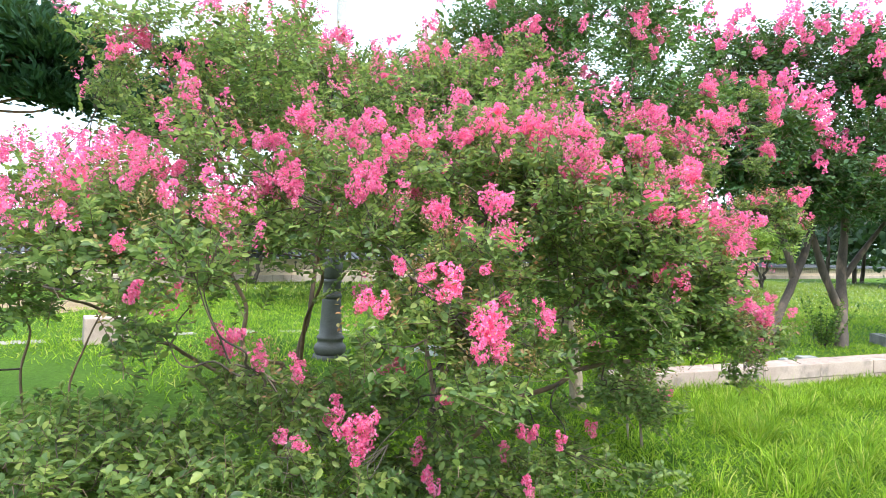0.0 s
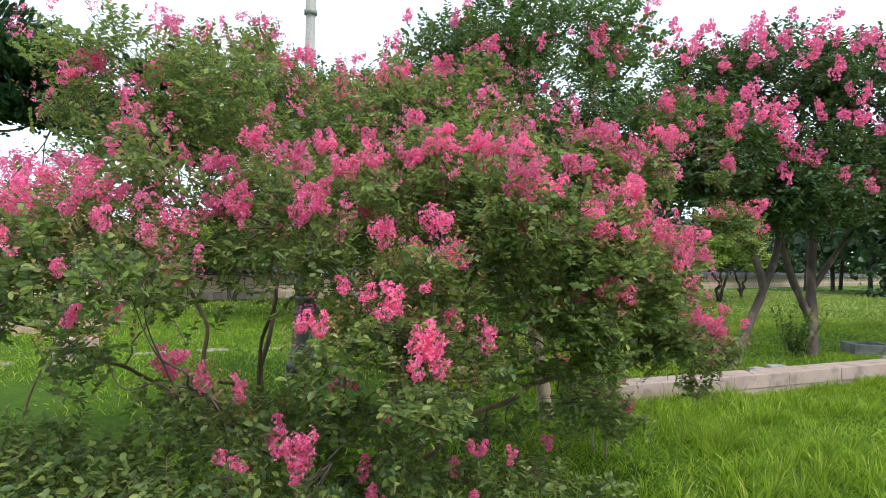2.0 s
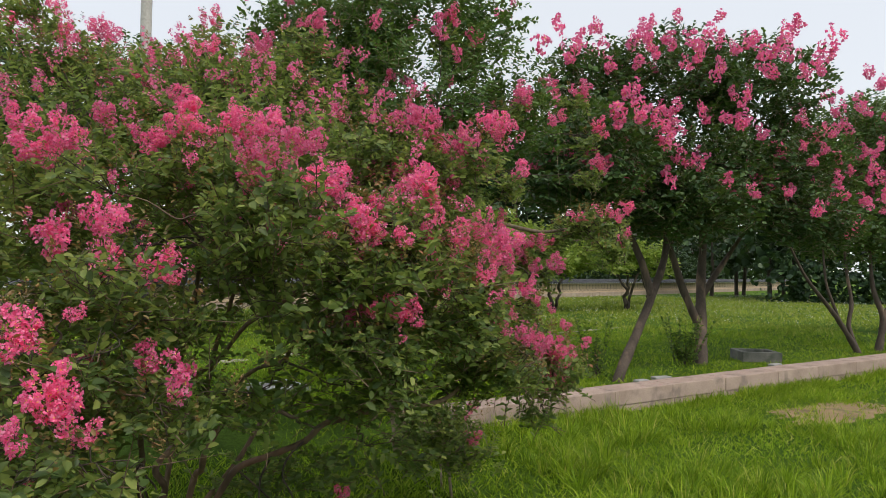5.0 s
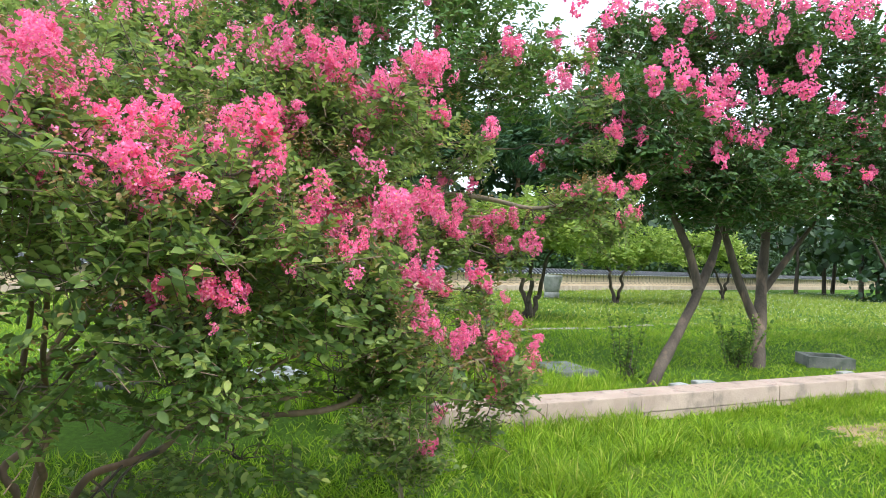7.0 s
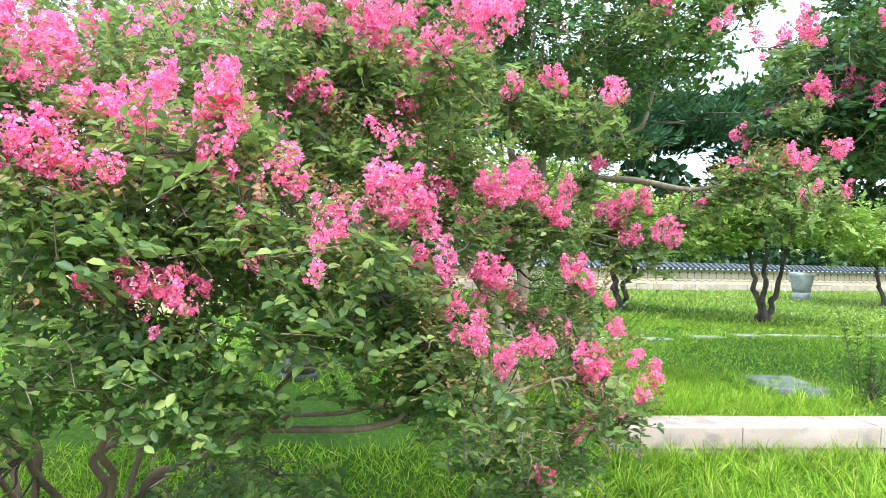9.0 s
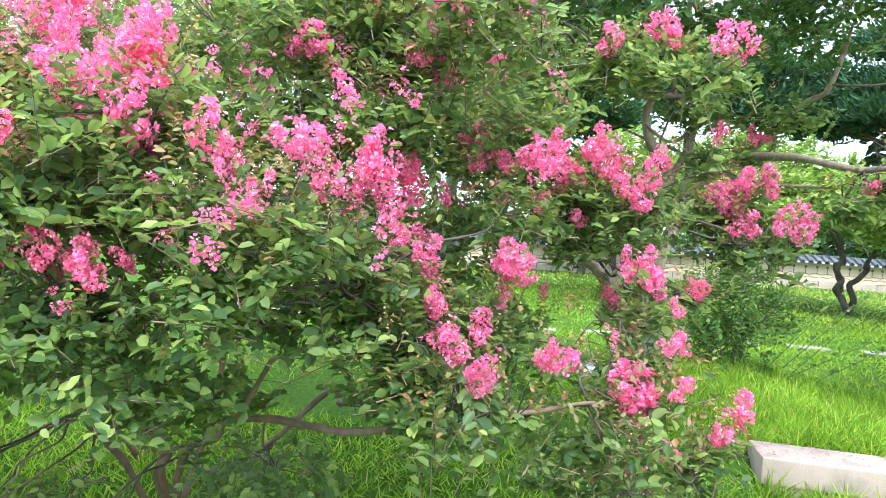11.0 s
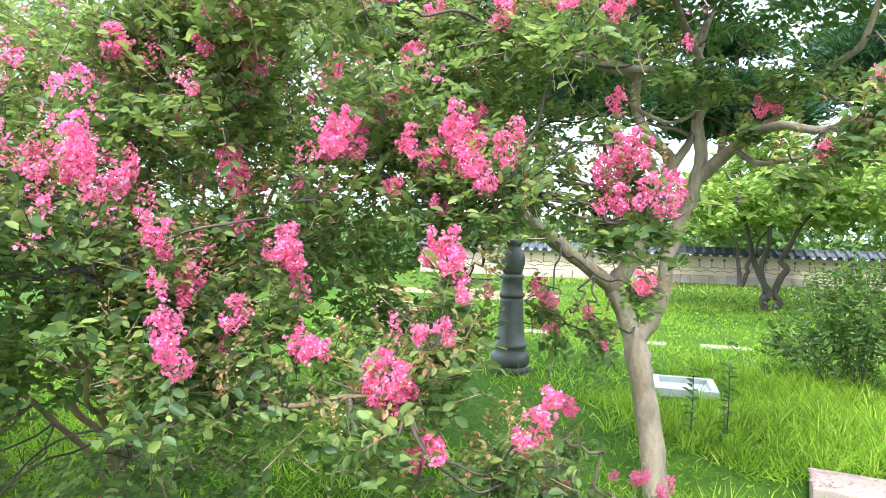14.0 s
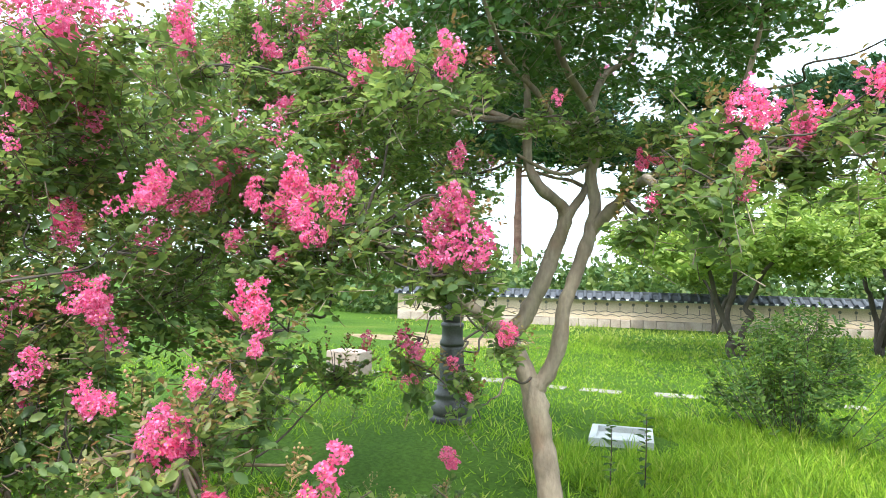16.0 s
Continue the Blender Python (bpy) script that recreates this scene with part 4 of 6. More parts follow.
mid_stems_b = [([(-0.4, 3.6, 0.1), (-0.45, 3.3, 0.62), (-0.3, 2.95, 0.95), (-0.3, 2.5, 1.15), (-0.35, 2.15, 1.25)], [0.046, 0.04, 0.032, 0.022, 0.012]),
               ([(-0.42, 3.68, 0.1), (-0.46, 3.95, 0.9), (-0.35, 4.3, 1.8), (-0.2, 4.6, 2.7)], [0.05, 0.042, 0.03, 0.014]),
               ([(-0.32, 3.48, 1.0), (0.25, 3.4, 1.45), (0.7, 3.45, 1.95), (1.0, 3.6, 2.3)], [0.034, 0.03, 0.022, 0.012]),
               ([(-0.12, 3.32, 0.9), (0.25, 2.95, 1.2), (0.5, 2.7, 1.5), (0.65, 2.6, 1.75)], [0.032, 0.026, 0.02, 0.012]),
               ([(0.44, 3.28, 0.85), (0.85, 3.15, 1.15), (1.1, 3.1, 1.4)], [0.028, 0.022, 0.012])]
mid_stems = mid_stems_a + mid_stems_b

s_tall = plant_at("crape_myrtle", -1.45, 4.15, "tall many-stemmed crape myrtle shrub with bright pink flower heads", "shrub", ROW)
tall_flowers_a = [(-1.25, 2.1, 1.13, 0.13), (-1.08, 1.95, 1.1, 0.1), (-0.94, 1.75, 0.86, 0.06), (-0.93, 1.92, 1.07, 0.09), (-0.88, 1.71, 0.84, 0.07), (-0.79, 1.97, 0.9, 0.1), (-1.73, 3.18, 1.48, 0.12),
                  (-1.56, 1.82, 1.51, 0.09), (-1.46, 1.74, 1.34, 0.09), (-1.34, 2.32, 1.71, 0.12), (-1.28, 1.55, 1.67, 0.1), (-1.21, 1.75, 1.63, 0.08), (-1.75, 2.07, 1.87, 0.11), (-1.68, 2.82, 1.86, 0.14),
                  (-1.51, 2.14, 1.8, 0.13), (-1.46, 2.22, 2.08, 0.1), (-1.42, 2.05, 2.15, 0.11), (-1.24, 2.54, 1.78, 0.13), (-1.22, 2.61, 2.02, 0.13), (-1.17, 3.05, 2.2, 0.21), (-1.07, 2.41, 1.8, 0.21),
                  (-0.82, 2.29, 2.01, 0.17), (-2.1, 3.72, 2.67, 0.14), (-2.09, 4, 2.82, 0.21)]
tall_flowers_b = [(-1.93, 3.81, 3.07, 0.2), (-1.42, 4.82, 3.13, 0.2), (-0.83, 4.54, 2.82, 0.21), (-2.01, 4.66, 3.3, 0.21), (-1.8, 4.87, 3.26, 0.16), (-1.63, 5.17, 3.44, 0.17), (-1.57, 4.63, 3.41, 0.15),
                  (-1.29, 5.09, 3.28, 0.21)]
tall_lobes = [(-1.5, 3.4, 2.7, 0.45, 0.4, 0.3), (-2.2, 3.35, 2.8, 0.45, 0.4, 0.3), (-2.2, 3.9, 2.4, 0.55, 0.5, 0.5), (-1.6, 4.2, 2.6, 0.45, 0.45, 0.5), (-1.0, 4.3, 2.5, 0.45, 0.45, 0.4), (-1.3, 4.9, 2.85, 0.6, 0.55, 0.45), (-0.95, 2.9, 1.7, 0.5, 0.4, 0.45), (-1.5, 2.7, 1.5, 0.45, 0.4, 0.32),
              (-1.0, 3.8, 2.0, 0.75, 0.6, 0.5), (-1.0, 2.7, 0.78, 0.6, 0.4, 0.2), (-1.4, 4.4, 1.75, 0.55, 0.45, 0.4), (-0.8, 2.5, 0.5, 0.45, 0.3, 0.18), (-1.7, 3.6, 2.3, 0.5, 0.4, 0.4)]
tall_stems = [([(-1.45, 4.15, -0.05), (-1.4, 4.1, 0.5), (-1.3, 4.0, 1.0), (-1.35, 4.3, 1.8), (-1.3, 4.8, 2.6)], [0.07, 0.06, 0.05, 0.034, 0.016]),
              ([(-1.48, 4.12, -0.05), (-1.65, 4.05, 0.6), (-1.8, 4.0, 1.3), (-1.95, 3.95, 2.3)], [0.055, 0.048, 0.036, 0.016]),
              ([(-1.42, 4.1, -0.05), (-1.3, 3.7, 0.5), (-1.1, 3.2, 1.1), (-0.95, 2.7, 1.7)], [0.052, 0.042, 0.03, 0.014]),
              ([(-1.45, 4.05, -0.05), (-1.4, 3.6, 0.55), (-1.23, 3.17, 0.8), (-1.2, 2.6, 0.95), (-1.1, 2.1, 1.0)], [0.05, 0.044, 0.036, 0.026, 0.012]),
              ([(-1.4, 3.75, 0.45), (-1.75, 3.2, 0.85), (-2.0, 2.7, 1.1), (-2.1, 2.3, 1.3)], [0.04, 0.032, 0.024, 0.012])]

s_left = plant_at("crape_myrtle", -2.7, 3.3, "low spreading crape myrtle shrub with pink flowers and dark leaves", "shrub", ROW)
left_flowers = [(-2.26, 2.8, 1.8, 0.17), (-2.05, 3.06, 2.03, 0.15), (-2.14, 3.22, 2.65, 0.19), (-2.13, 2.97, 2.5, 0.13)]
left_lobes_a = [(-2.1, 2.5, 1.72, 0.45, 0.36, 0.24), (-1.75, 2.15, 1.6, 0.36, 0.3, 0.24), (-2.5, 3.2, 1.85, 0.5, 0.4, 0.28), (-1.55, 2.6, 1.85, 0.4, 0.34, 0.26), (-2.5, 2.9, 1.6, 0.6, 0.5, 0.36), (-1.9, 2.1, 0.72, 0.75, 0.4, 0.22),
                (-3.0, 2.6, 1.55, 0.5, 0.45, 0.34), (-2.4, 3.5, 1.75, 0.5, 0.45, 0.36), (-1.2, 1.85, 0.66, 0.45, 0.34, 0.2), (-2.0, 2.3, 1.5, 0.45, 0.36, 0.26), (-1.5, 2.1, 0.42, 0.6, 0.36, 0.2), (-1.75, 1.75, 0.66, 0.6, 0.34, 0.2),
                (-0.85, 2.0, 0.5, 0.5, 0.3, 0.18), (-2.6, 2.7, 1.25, 0.5, 0.45, 0.22), (-2.6, 2.0, 0.6, 0.5, 0.36, 0.16), (-2.3, 1.75, 0.42, 0.5, 0.3, 0.16)]
left_lobes_b = [(-3.0, 2.2, 0.75, 0.4, 0.3, 0.14)]
left_lobes = left_lobes_a + left_lobes_b
left_stems = [([(-2.7, 3.3, -0.05), (-2.72, 3.2, 0.45), (-2.62, 3.05, 0.95), (-2.55, 2.9, 1.5)], [0.03, 0.026, 0.02, 0.01]),
              ([(-2.65, 3.25, -0.05), (-2.4, 2.85, 0.4), (-1.95, 2.3, 0.58), (-1.35, 1.95, 0.52)], [0.03, 0.024, 0.018, 0.01]),
              ([(-2.7, 3.35, -0.05), (-2.62, 3.45, 0.5), (-2.5, 3.5, 0.95), (-2.35, 3.55, 1.4)], [0.026, 0.022, 0.016, 0.01])]

front = lambda x, y: (y < 3.3 - 0.15 * x) | (x > 1.0)
for tree, lobes, stems, fixed, nn in ((s_mid, mid_lobes, mid_stems, mid_flowers_a + mid_flowers_b + mid_flowers_c + mid_flowers_d + mid_flowers_e, 290), (s_tall, tall_lobes, tall_stems, tall_flowers_a + tall_flowers_b, 200), (s_left, left_lobes, left_stems, left_flowers, 120)):
    lo = local(tree, lobes)
    small = local(tree, under_flowers([q for q in fixed if q[0] < 1.2], tree.location) + under_flowers([q for q in fixed if q[0] >= 1.2], tree.location, wide=0.11))
    limbs(tree, local_stems(tree, stems), lo + small, r_s, bark=SHRUB_BARK, thin=0.0034, per_lobe=5, slim=0.34, crook=0.02, fine_bark=ROW_BARK)
    crown(tree, [q for q in lo if 0.85 < q[2] < 1.8], 46, 0.27, 0.044, 16, LEAF, r_s, gap=0.45, bark=SHRUB_BARK)
    crown(tree, [q for q in lo if q[2] >= 1.8], 60, 0.26, 0.04, 17, LEAF, r_s, gap=0.34, bark=SHRUB_BARK)
    crown(tree, [q for q in lo if q[2] <= 0.85], 64 if tree is s_mid else 105, 0.24, 0.045, 14, LEAF, r_s, gap=0.3 if tree is s_mid else 0.2, bark=SHRUB_BARK)
    crown(tree, small, 74, 0.21, 0.041, 13, LEAF, r_s, near=front, near_n=nn, bark=SHRUB_BARK)
    hang_clusters(tree, fixed, r_s)
    hang_flowers(tree, skin_places([q for q in lo if q[2] > 1.45], 9, r_s, 0.1), FLOWERS_SPARSE, r_s, (0.6, 1.1))
    hang_flowers(tree, skin_places([q for q in small if q[2] > 1.2], 1, r_s, 0.2), FLOWERS_SPARSE, r_s, (0.5, 1.0))
    beside = [(x - tree.location.x + r_s.normal(0, 0.09), y - tree.location.y + r_s.normal(0, 0.07), z - tree.location.z + r_s.normal(0, 0.07)) for x, y, z, s in fixed if z > 1.5]
    hang_flowers(tree, beside, FLOWERS_SPARSE, r_s, (0.5, 0.9), 0.08)
    young_tips(tree, [q for q in lo + small if q[2] > 0.8], 8, r_s)
    if tree is s_left:
        hang_flowers(tree, skin_places([q for q in lo if q[2] > 1.4], 8, r_s, 0.0), FLOWERS_NEAR, r_s, (0.5, 0.85))
    seed_heads(tree, skin_places([q for q in small if q[2] > 0.9], 1, r_s, 0.2), r_s)

# -- the tree with the bare twin trunk past the kerb's end --
t_bare = plant_at("crape_myrtle", 1.0, 5.98, "old crape myrtle tree with smooth forked trunk and pink flowers", "tree", ROW)
bare_flowers_a = [(1.26, 4.7, 1.16, 0.06), (1.27, 4.9, 1.21, 0.07), (1.29, 4.95, 1.08, 0.06), (0.87, 3.83, 1.66, 0.1), (1.14, 4.77, 1.28, 0.11), (1.15, 4.02, 1.67, 0.1), (1.23, 4.14, 1.61, 0.08),
                  (1.42, 4.11, 1.73, 0.13), (1.44, 5.04, 1.33, 0.14), (1.47, 4.14, 1.67, 0.1), (1.58, 3.93, 1.46, 0.19), (1.66, 4.48, 1.7, 0.11), (1.75, 4.42, 1.63, 0.11), (1.89, 4.43, 1.65, 0.13),
                  (0.58, 4.17, 1.98, 0.09), (0.63, 4.09, 2.16, 0.13), (0.79, 4.1, 1.92, 0.13), (0.84, 4.62, 2, 0.14), (0.95, 4.13, 1.97, 0.12), (0.98, 3.94, 1.79, 0.13), (1.13, 4.09, 1.83, 0.11),
                  (1.19, 4.16, 1.76, 0.15), (1.3, 4.16, 1.84, 0.21), (1.43, 5.98, 2.14, 0.14)]
bare_flowers_b = [(1.48, 4.24, 1.82, 0.12), (1.57, 4.65, 1.99, 0.09), (1.66, 4.57, 1.76, 0.16), (1.76, 4.48, 1.79, 0.14), (2.06, 5.1, 1.82, 0.09), (2.18, 5.08, 1.9, 0.06), (2.26, 5.06, 2, 0.13),
                  (2.32, 5.08, 2.02, 0.08), (2.46, 4.9, 2.06, 0.1), (2.47, 5.23, 2.01, 0.07), (2.49, 5.25, 2.07, 0.11), (2.5, 4.8, 1.82, 0.09), (2.52, 4.88, 2.02, 0.11), (2.53, 5.38, 2.11, 0.12),
                  (2.55, 4.75, 1.88, 0.08), (2.57, 5.36, 2, 0.06), (2.72, 5.16, 2.11, 0.14), (2.8, 5.38, 1.93, 0.09), (0.68, 4.42, 2.28, 0.11), (0.91, 4.37, 2.41, 0.08), (1.12, 3.82, 2.34, 0.21),
                  (1.16, 4.49, 2.36, 0.11), (1.23, 5.09, 2.52, 0.07), (1.35, 4.54, 2.39, 0.16)]
bare_flowers_c = [(1.38, 5.36, 2.36, 0.07), (1.63, 4.34, 2.28, 0.12), (1.66, 4.53, 2.3, 0.11), (2.76, 5.92, 2.58, 0.21), (1.84, 5.1, 2.95, 0.2), (2.42, 5.41, 3.12, 0.21), (2.63, 5.59, 2.85, 0.21),
                  (1.25, 5.15, 3.57, 0.2), (1.47, 5.32, 3.48, 0.18), (2.23, 5.8, 3.26, 0.21)]
bare_lobes_a = [(1.35, 4.45, 1.72, 0.45, 0.34, 0.2), (0.8, 4.25, 1.95, 0.45, 0.36, 0.26), (1.05, 4.6, 2.35, 0.5, 0.36, 0.24), (2.35, 5.25, 2.02, 0.24, 0.2, 0.1), (1.0, 5.9, 3.1, 1.4, 1.2, 0.6), (-0.1, 6.2, 3.0, 1.1, 1.1, 0.65),
                (1.75, 6.1, 3.05, 0.7, 0.8, 0.32), (1.2, 5.2, 2.8, 0.9, 0.6, 0.3), (0.6, 6.9, 3.4, 1.2, 1.0, 0.65), (1.0, 6.0, 3.8, 1.1, 1.0, 0.5), (0.3, 6.4, 3.8, 0.9, 0.9, 0.5), (0.2, 5.2, 2.35, 0.55, 0.45, 0.32),
                (-0.3, 6.0, 2.3, 0.6, 0.6, 0.36), (-1.0, 6.3, 2.1, 0.8, 0.7, 0.5), (-1.7, 6.5, 2.6, 0.9, 0.8, 0.6), (-1.2, 6.4, 3.2, 0.8, 0.8, 0.5)]
bare_lobes_b = [(-0.65, 5.3, 2.95, 0.6, 0.5, 0.32), (-1.5, 5.7, 3.15, 0.6, 0.5, 0.3), (-0.2, 4.9, 2.8, 0.45, 0.4, 0.26), (1.1, 5.95, 2.35, 0.28, 0.22, 0.14), (1.5, 6.0, 2.3, 0.3, 0.26, 0.12)]
bare_lobes = bare_lobes_a + bare_lobes_b
bare_stems_a = [([(1.0, 5.9, -0.06), (0.97, 5.88, 0.16), (0.93, 5.88, 0.43), (0.89, 5.87, 0.64), (0.86, 5.85, 0.83), (0.84, 5.83, 0.96), (0.84, 5.83, 1.04)], [0.1, 0.084, 0.076, 0.072, 0.078, 0.07, 0.045]),
                ([(0.87, 5.86, 0.62), (0.84, 5.83, 0.92), (0.79, 5.79, 1.11), (0.74, 5.75, 1.24), (0.79, 5.81, 1.35), (0.86, 5.86, 1.54), (0.9, 5.91, 1.72), (0.94, 5.94, 1.87), (0.95, 5.89, 1.96), (0.94, 5.75, 2.03), (0.9, 5.7, 2.14), (0.88, 5.7, 2.25), (0.92, 5.66, 2.4), (0.93, 5.6, 2.9)], [0.04, 0.056, 0.055, 0.056, 0.052, 0.05, 0.048, 0.044, 0.038, 0.034, 0.03, 0.028, 0.024, 0.012])]
bare_stems_b = [([(0.88, 5.87, 0.66), (0.85, 5.84, 0.94), (0.89, 5.89, 1.05), (0.94, 5.92, 1.22), (0.95, 5.94, 1.41), (0.99, 5.99, 1.6), (1.04, 6.05, 1.85), (1.05, 6.06, 1.98), (1.03, 6.04, 2.13), (1.04, 6.08, 2.28), (1.02, 6.05, 2.48), (1.06, 5.78, 2.66), (1.1, 5.6, 2.9)], [0.04, 0.054, 0.052, 0.05, 0.046, 0.046, 0.044, 0.04, 0.036, 0.034, 0.03, 0.022, 0.012]),
                ([(0.75, 5.76, 1.23), (0.72, 5.6, 1.33), (0.68, 5.35, 1.48), (0.7, 5.1, 1.6), (0.85, 4.8, 1.7), (1.05, 4.55, 1.68), (1.35, 4.4, 1.7)], [0.05, 0.046, 0.042, 0.036, 0.028, 0.022, 0.012])]
bare_stems_c = [([(1.04, 6.05, 1.83), (1.16, 6.06, 1.93), (1.34, 6.0, 2.03), (1.5, 5.85, 2.03), (1.75, 5.5, 1.98), (2.02, 5.2, 1.9), (2.3, 5.1, 1.95)], [0.042, 0.038, 0.034, 0.026, 0.02, 0.016, 0.009]),
                ([(1.25, 6.05, 1.97), (1.39, 5.98, 1.89), (1.57, 5.8, 1.87), (1.9, 5.4, 1.84)], [0.022, 0.018, 0.013, 0.007]),
                ([(0.92, 5.92, 1.75), (0.96, 5.94, 1.9), (1.0, 6.0, 2.0), (1.03, 6.05, 2.12)], [0.036, 0.032, 0.028, 0.022]),
                ([(1.03, 6.06, 2.4), (0.99, 5.85, 2.38), (0.95, 5.54, 2.35), (0.94, 5.26, 2.33), (0.9, 4.95, 2.35), (0.95, 4.6, 2.36)], [0.026, 0.024, 0.021, 0.018, 0.014, 0.008])]
bare_stems_d = [([(1.34, 6.05, 2.05), (1.42, 6.2, 2.18), (1.49, 6.34, 2.33), (1.62, 6.35, 2.42), (1.72, 6.33, 2.5), (1.8, 6.4, 2.9)], [0.028, 0.025, 0.022, 0.02, 0.018, 0.01]),
                ([(1.02, 6.05, 2.5), (0.95, 6.25, 2.74), (0.9, 6.58, 2.95), (0.7, 6.9, 3.4)], [0.026, 0.022, 0.018, 0.01]),
                ([(0.9, 5.68, 2.35), (0.5, 5.8, 2.5), (0.1, 6.1, 2.75), (-0.2, 6.3, 3.0)], [0.026, 0.022, 0.018, 0.01]),
                ([(0.99, 5.82, 2.38), (1.04, 5.58, 2.5), (1.05, 5.35, 2.62), (1.15, 5.1, 2.85)], [0.02, 0.018, 0.015, 0.008]),
                ([(0.95, 5.54, 2.35), (0.7, 5.4, 2.45), (0.5, 5.2, 2.4), (0.2, 5.1, 2.5)], [0.018, 0.016, 0.013, 0.008])]
bare_stems_e = [([(1.03, 6.05, 2.2), (0.98, 5.9, 2.12), (0.94, 5.75, 2.14), (0.9, 5.6, 2.2)], [0.016, 0.013, 0.012, 0.008]),
                ([(1.02, 6.04, 2.05), (0.94, 5.98, 2.1), (0.86, 5.9, 2.12), (0.7, 5.75, 2.2)], [0.013, 0.011, 0.01, 0.006])]
bare_stems = bare_stems_a + bare_stems_b + bare_stems_c + bare_stems_d + bare_stems_e
lo = local(t_bare, bare_lobes)
bare_clusters = bare_flowers_a + bare_flowers_b + bare_flowers_c
small = local(t_bare, under_flowers([q for q in bare_clusters if q[2] > 1.5], (1.0, 5.4), drop=0.05, wide=0.11) + under_flowers([q for q in bare_clusters if q[2] <= 1.5], (1.0, 5.4), drop=0.02, inward=0.03, wide=0.085))
low_part, top_part = [q for q in lo if q[2] < 2.5 and q[0] > -1.6], [q for q in lo if q[2] >= 2.5 or q[0] <= -1.6]
limbs(t_bare, local_stems(t_bare, bare_stems), lo + small, r_s, thin=0.0045, per_lobe=6, slim=0.86, fine_bark=ROW_BARK)
crown(t_bare, low_part, 66, 0.25, 0.046, 16, LEAF, r_s, gap=0.25)
crown(t_bare, small, 80, 0.2, 0.044, 13, LEAF, r_s, near=lambda x, y: y < 5.6, near_n=240)
# upper crown: its shade is put into a darker leaf colour than the low lobes'
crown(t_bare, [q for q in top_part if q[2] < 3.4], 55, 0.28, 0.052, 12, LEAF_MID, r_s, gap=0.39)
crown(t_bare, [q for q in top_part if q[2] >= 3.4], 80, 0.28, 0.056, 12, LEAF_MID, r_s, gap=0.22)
hang_clusters(t_bare, bare_clusters, r_s)
hang_flowers(t_bare, skin_places(top_part, 9, r_s, 0.0), FLOWERS_NEAR, r_s, (0.7, 1.2))
young_tips(t_bare, low_part + small, 6, r_s)

# low shoots at the foot of the bare tree
s_foot = plant_at("crape_myrtle", 1.25, 4.7, "low suckering crape myrtle shoots with few pink flowers", "shrub", ROW)
foot_flowers = [(0.96, 5.17, 0.72, 0.14), (1.21, 4.88, 0.51, 0.09), (1.23, 4.72, 0.54, 0.07), (1.35, 5, 0.55, 0.06), (1.36, 4.58, 0.45, 0.16), (1.45, 5.22, 0.48, 0.11), (1.46, 5.03, 0.57, 0.1)]
foot_lobes = [(1.05, 4.85, 0.4, 0.3, 0.24, 0.18), (1.22, 4.72, 0.6, 0.24, 0.2, 0.14), (1.3, 4.5, 0.42, 0.3, 0.22, 0.18), (1.0, 4.6, 0.55, 0.25, 0.2, 0.16)]
lo = local(s_foot, foot_lobes)
small = local(s_foot, under_flowers(foot_flowers, (1.25, 4.7), wide=0.13))
limbs(s_foot, local_stems(s_foot, [([(1.25, 4.7, -0.05), (1.2, 4.66, 0.3), (1.12, 4.6, 0.6)], [0.012, 0.01, 0.006]), ([(1.21, 4.95, -0.05), (1.2, 5.0, 0.3), (1.22, 5.03, 0.46), (1.25, 5.05, 0.6)], [0.01, 0.009, 0.008, 0.005])]), lo + small, r_s, thin=0.006, per_lobe=3)
crown(s_foot, lo + small, 84, 0.2, 0.046, 13, LEAF, r_s, gap=0.1)
hang_clusters(s_foot, foot_flowers, r_s)
seed_heads(s_foot, skin_places(lo, 2, r_s, 0.1), r_s)

broad_flowers_a = [(3.2, 8.6, 4.9), (3.7, 8.5, 4.9), (3, 8.7, 4.7), (3.4, 8.6, 4.5), (3.5, 8.6, 4.7), (5.1, 9, 5.3), (4.5, 8.7, 4.9),
                   (4.6, 8.6, 4.6), (4.8, 8, 4.6), (5.5, 9, 4.8), (4.5, 8.9, 4.6), (5.2, 8.9, 4.6), (5.1, 7.9, 4.2), (4.9, 8.6, 3.9),
                   (4.9, 9.1, 4), (5.2, 8.5, 3.8), (5.3, 7.9, 4.5), (6.3, 8.8, 4.8), (5.7, 7.8, 4.2), (5.9, 7.7, 4.4), (6.1, 7.8, 4.8),
                   (6.3, 8.3, 4.9), (6.1, 8.2, 4.6), (7.1, 8.4, 4.9), (6.7, 8.1, 4.4), (6.9, 8.7, 4.5), (5.9, 8.4, 4.8), (5.9, 8.9, 4.2),
                   (5.5, 7.9, 3.9), (5.5, 8.4, 3.7), (5.5, 8, 3.6), (6.2, 8.7, 3.6), (5.4, 8.4, 5.1)]
broad_flowers_b = [(5.6, 8.7, 4.9), (7.1, 8.7, 4.8), (4.9, 8.8, 4.9)]
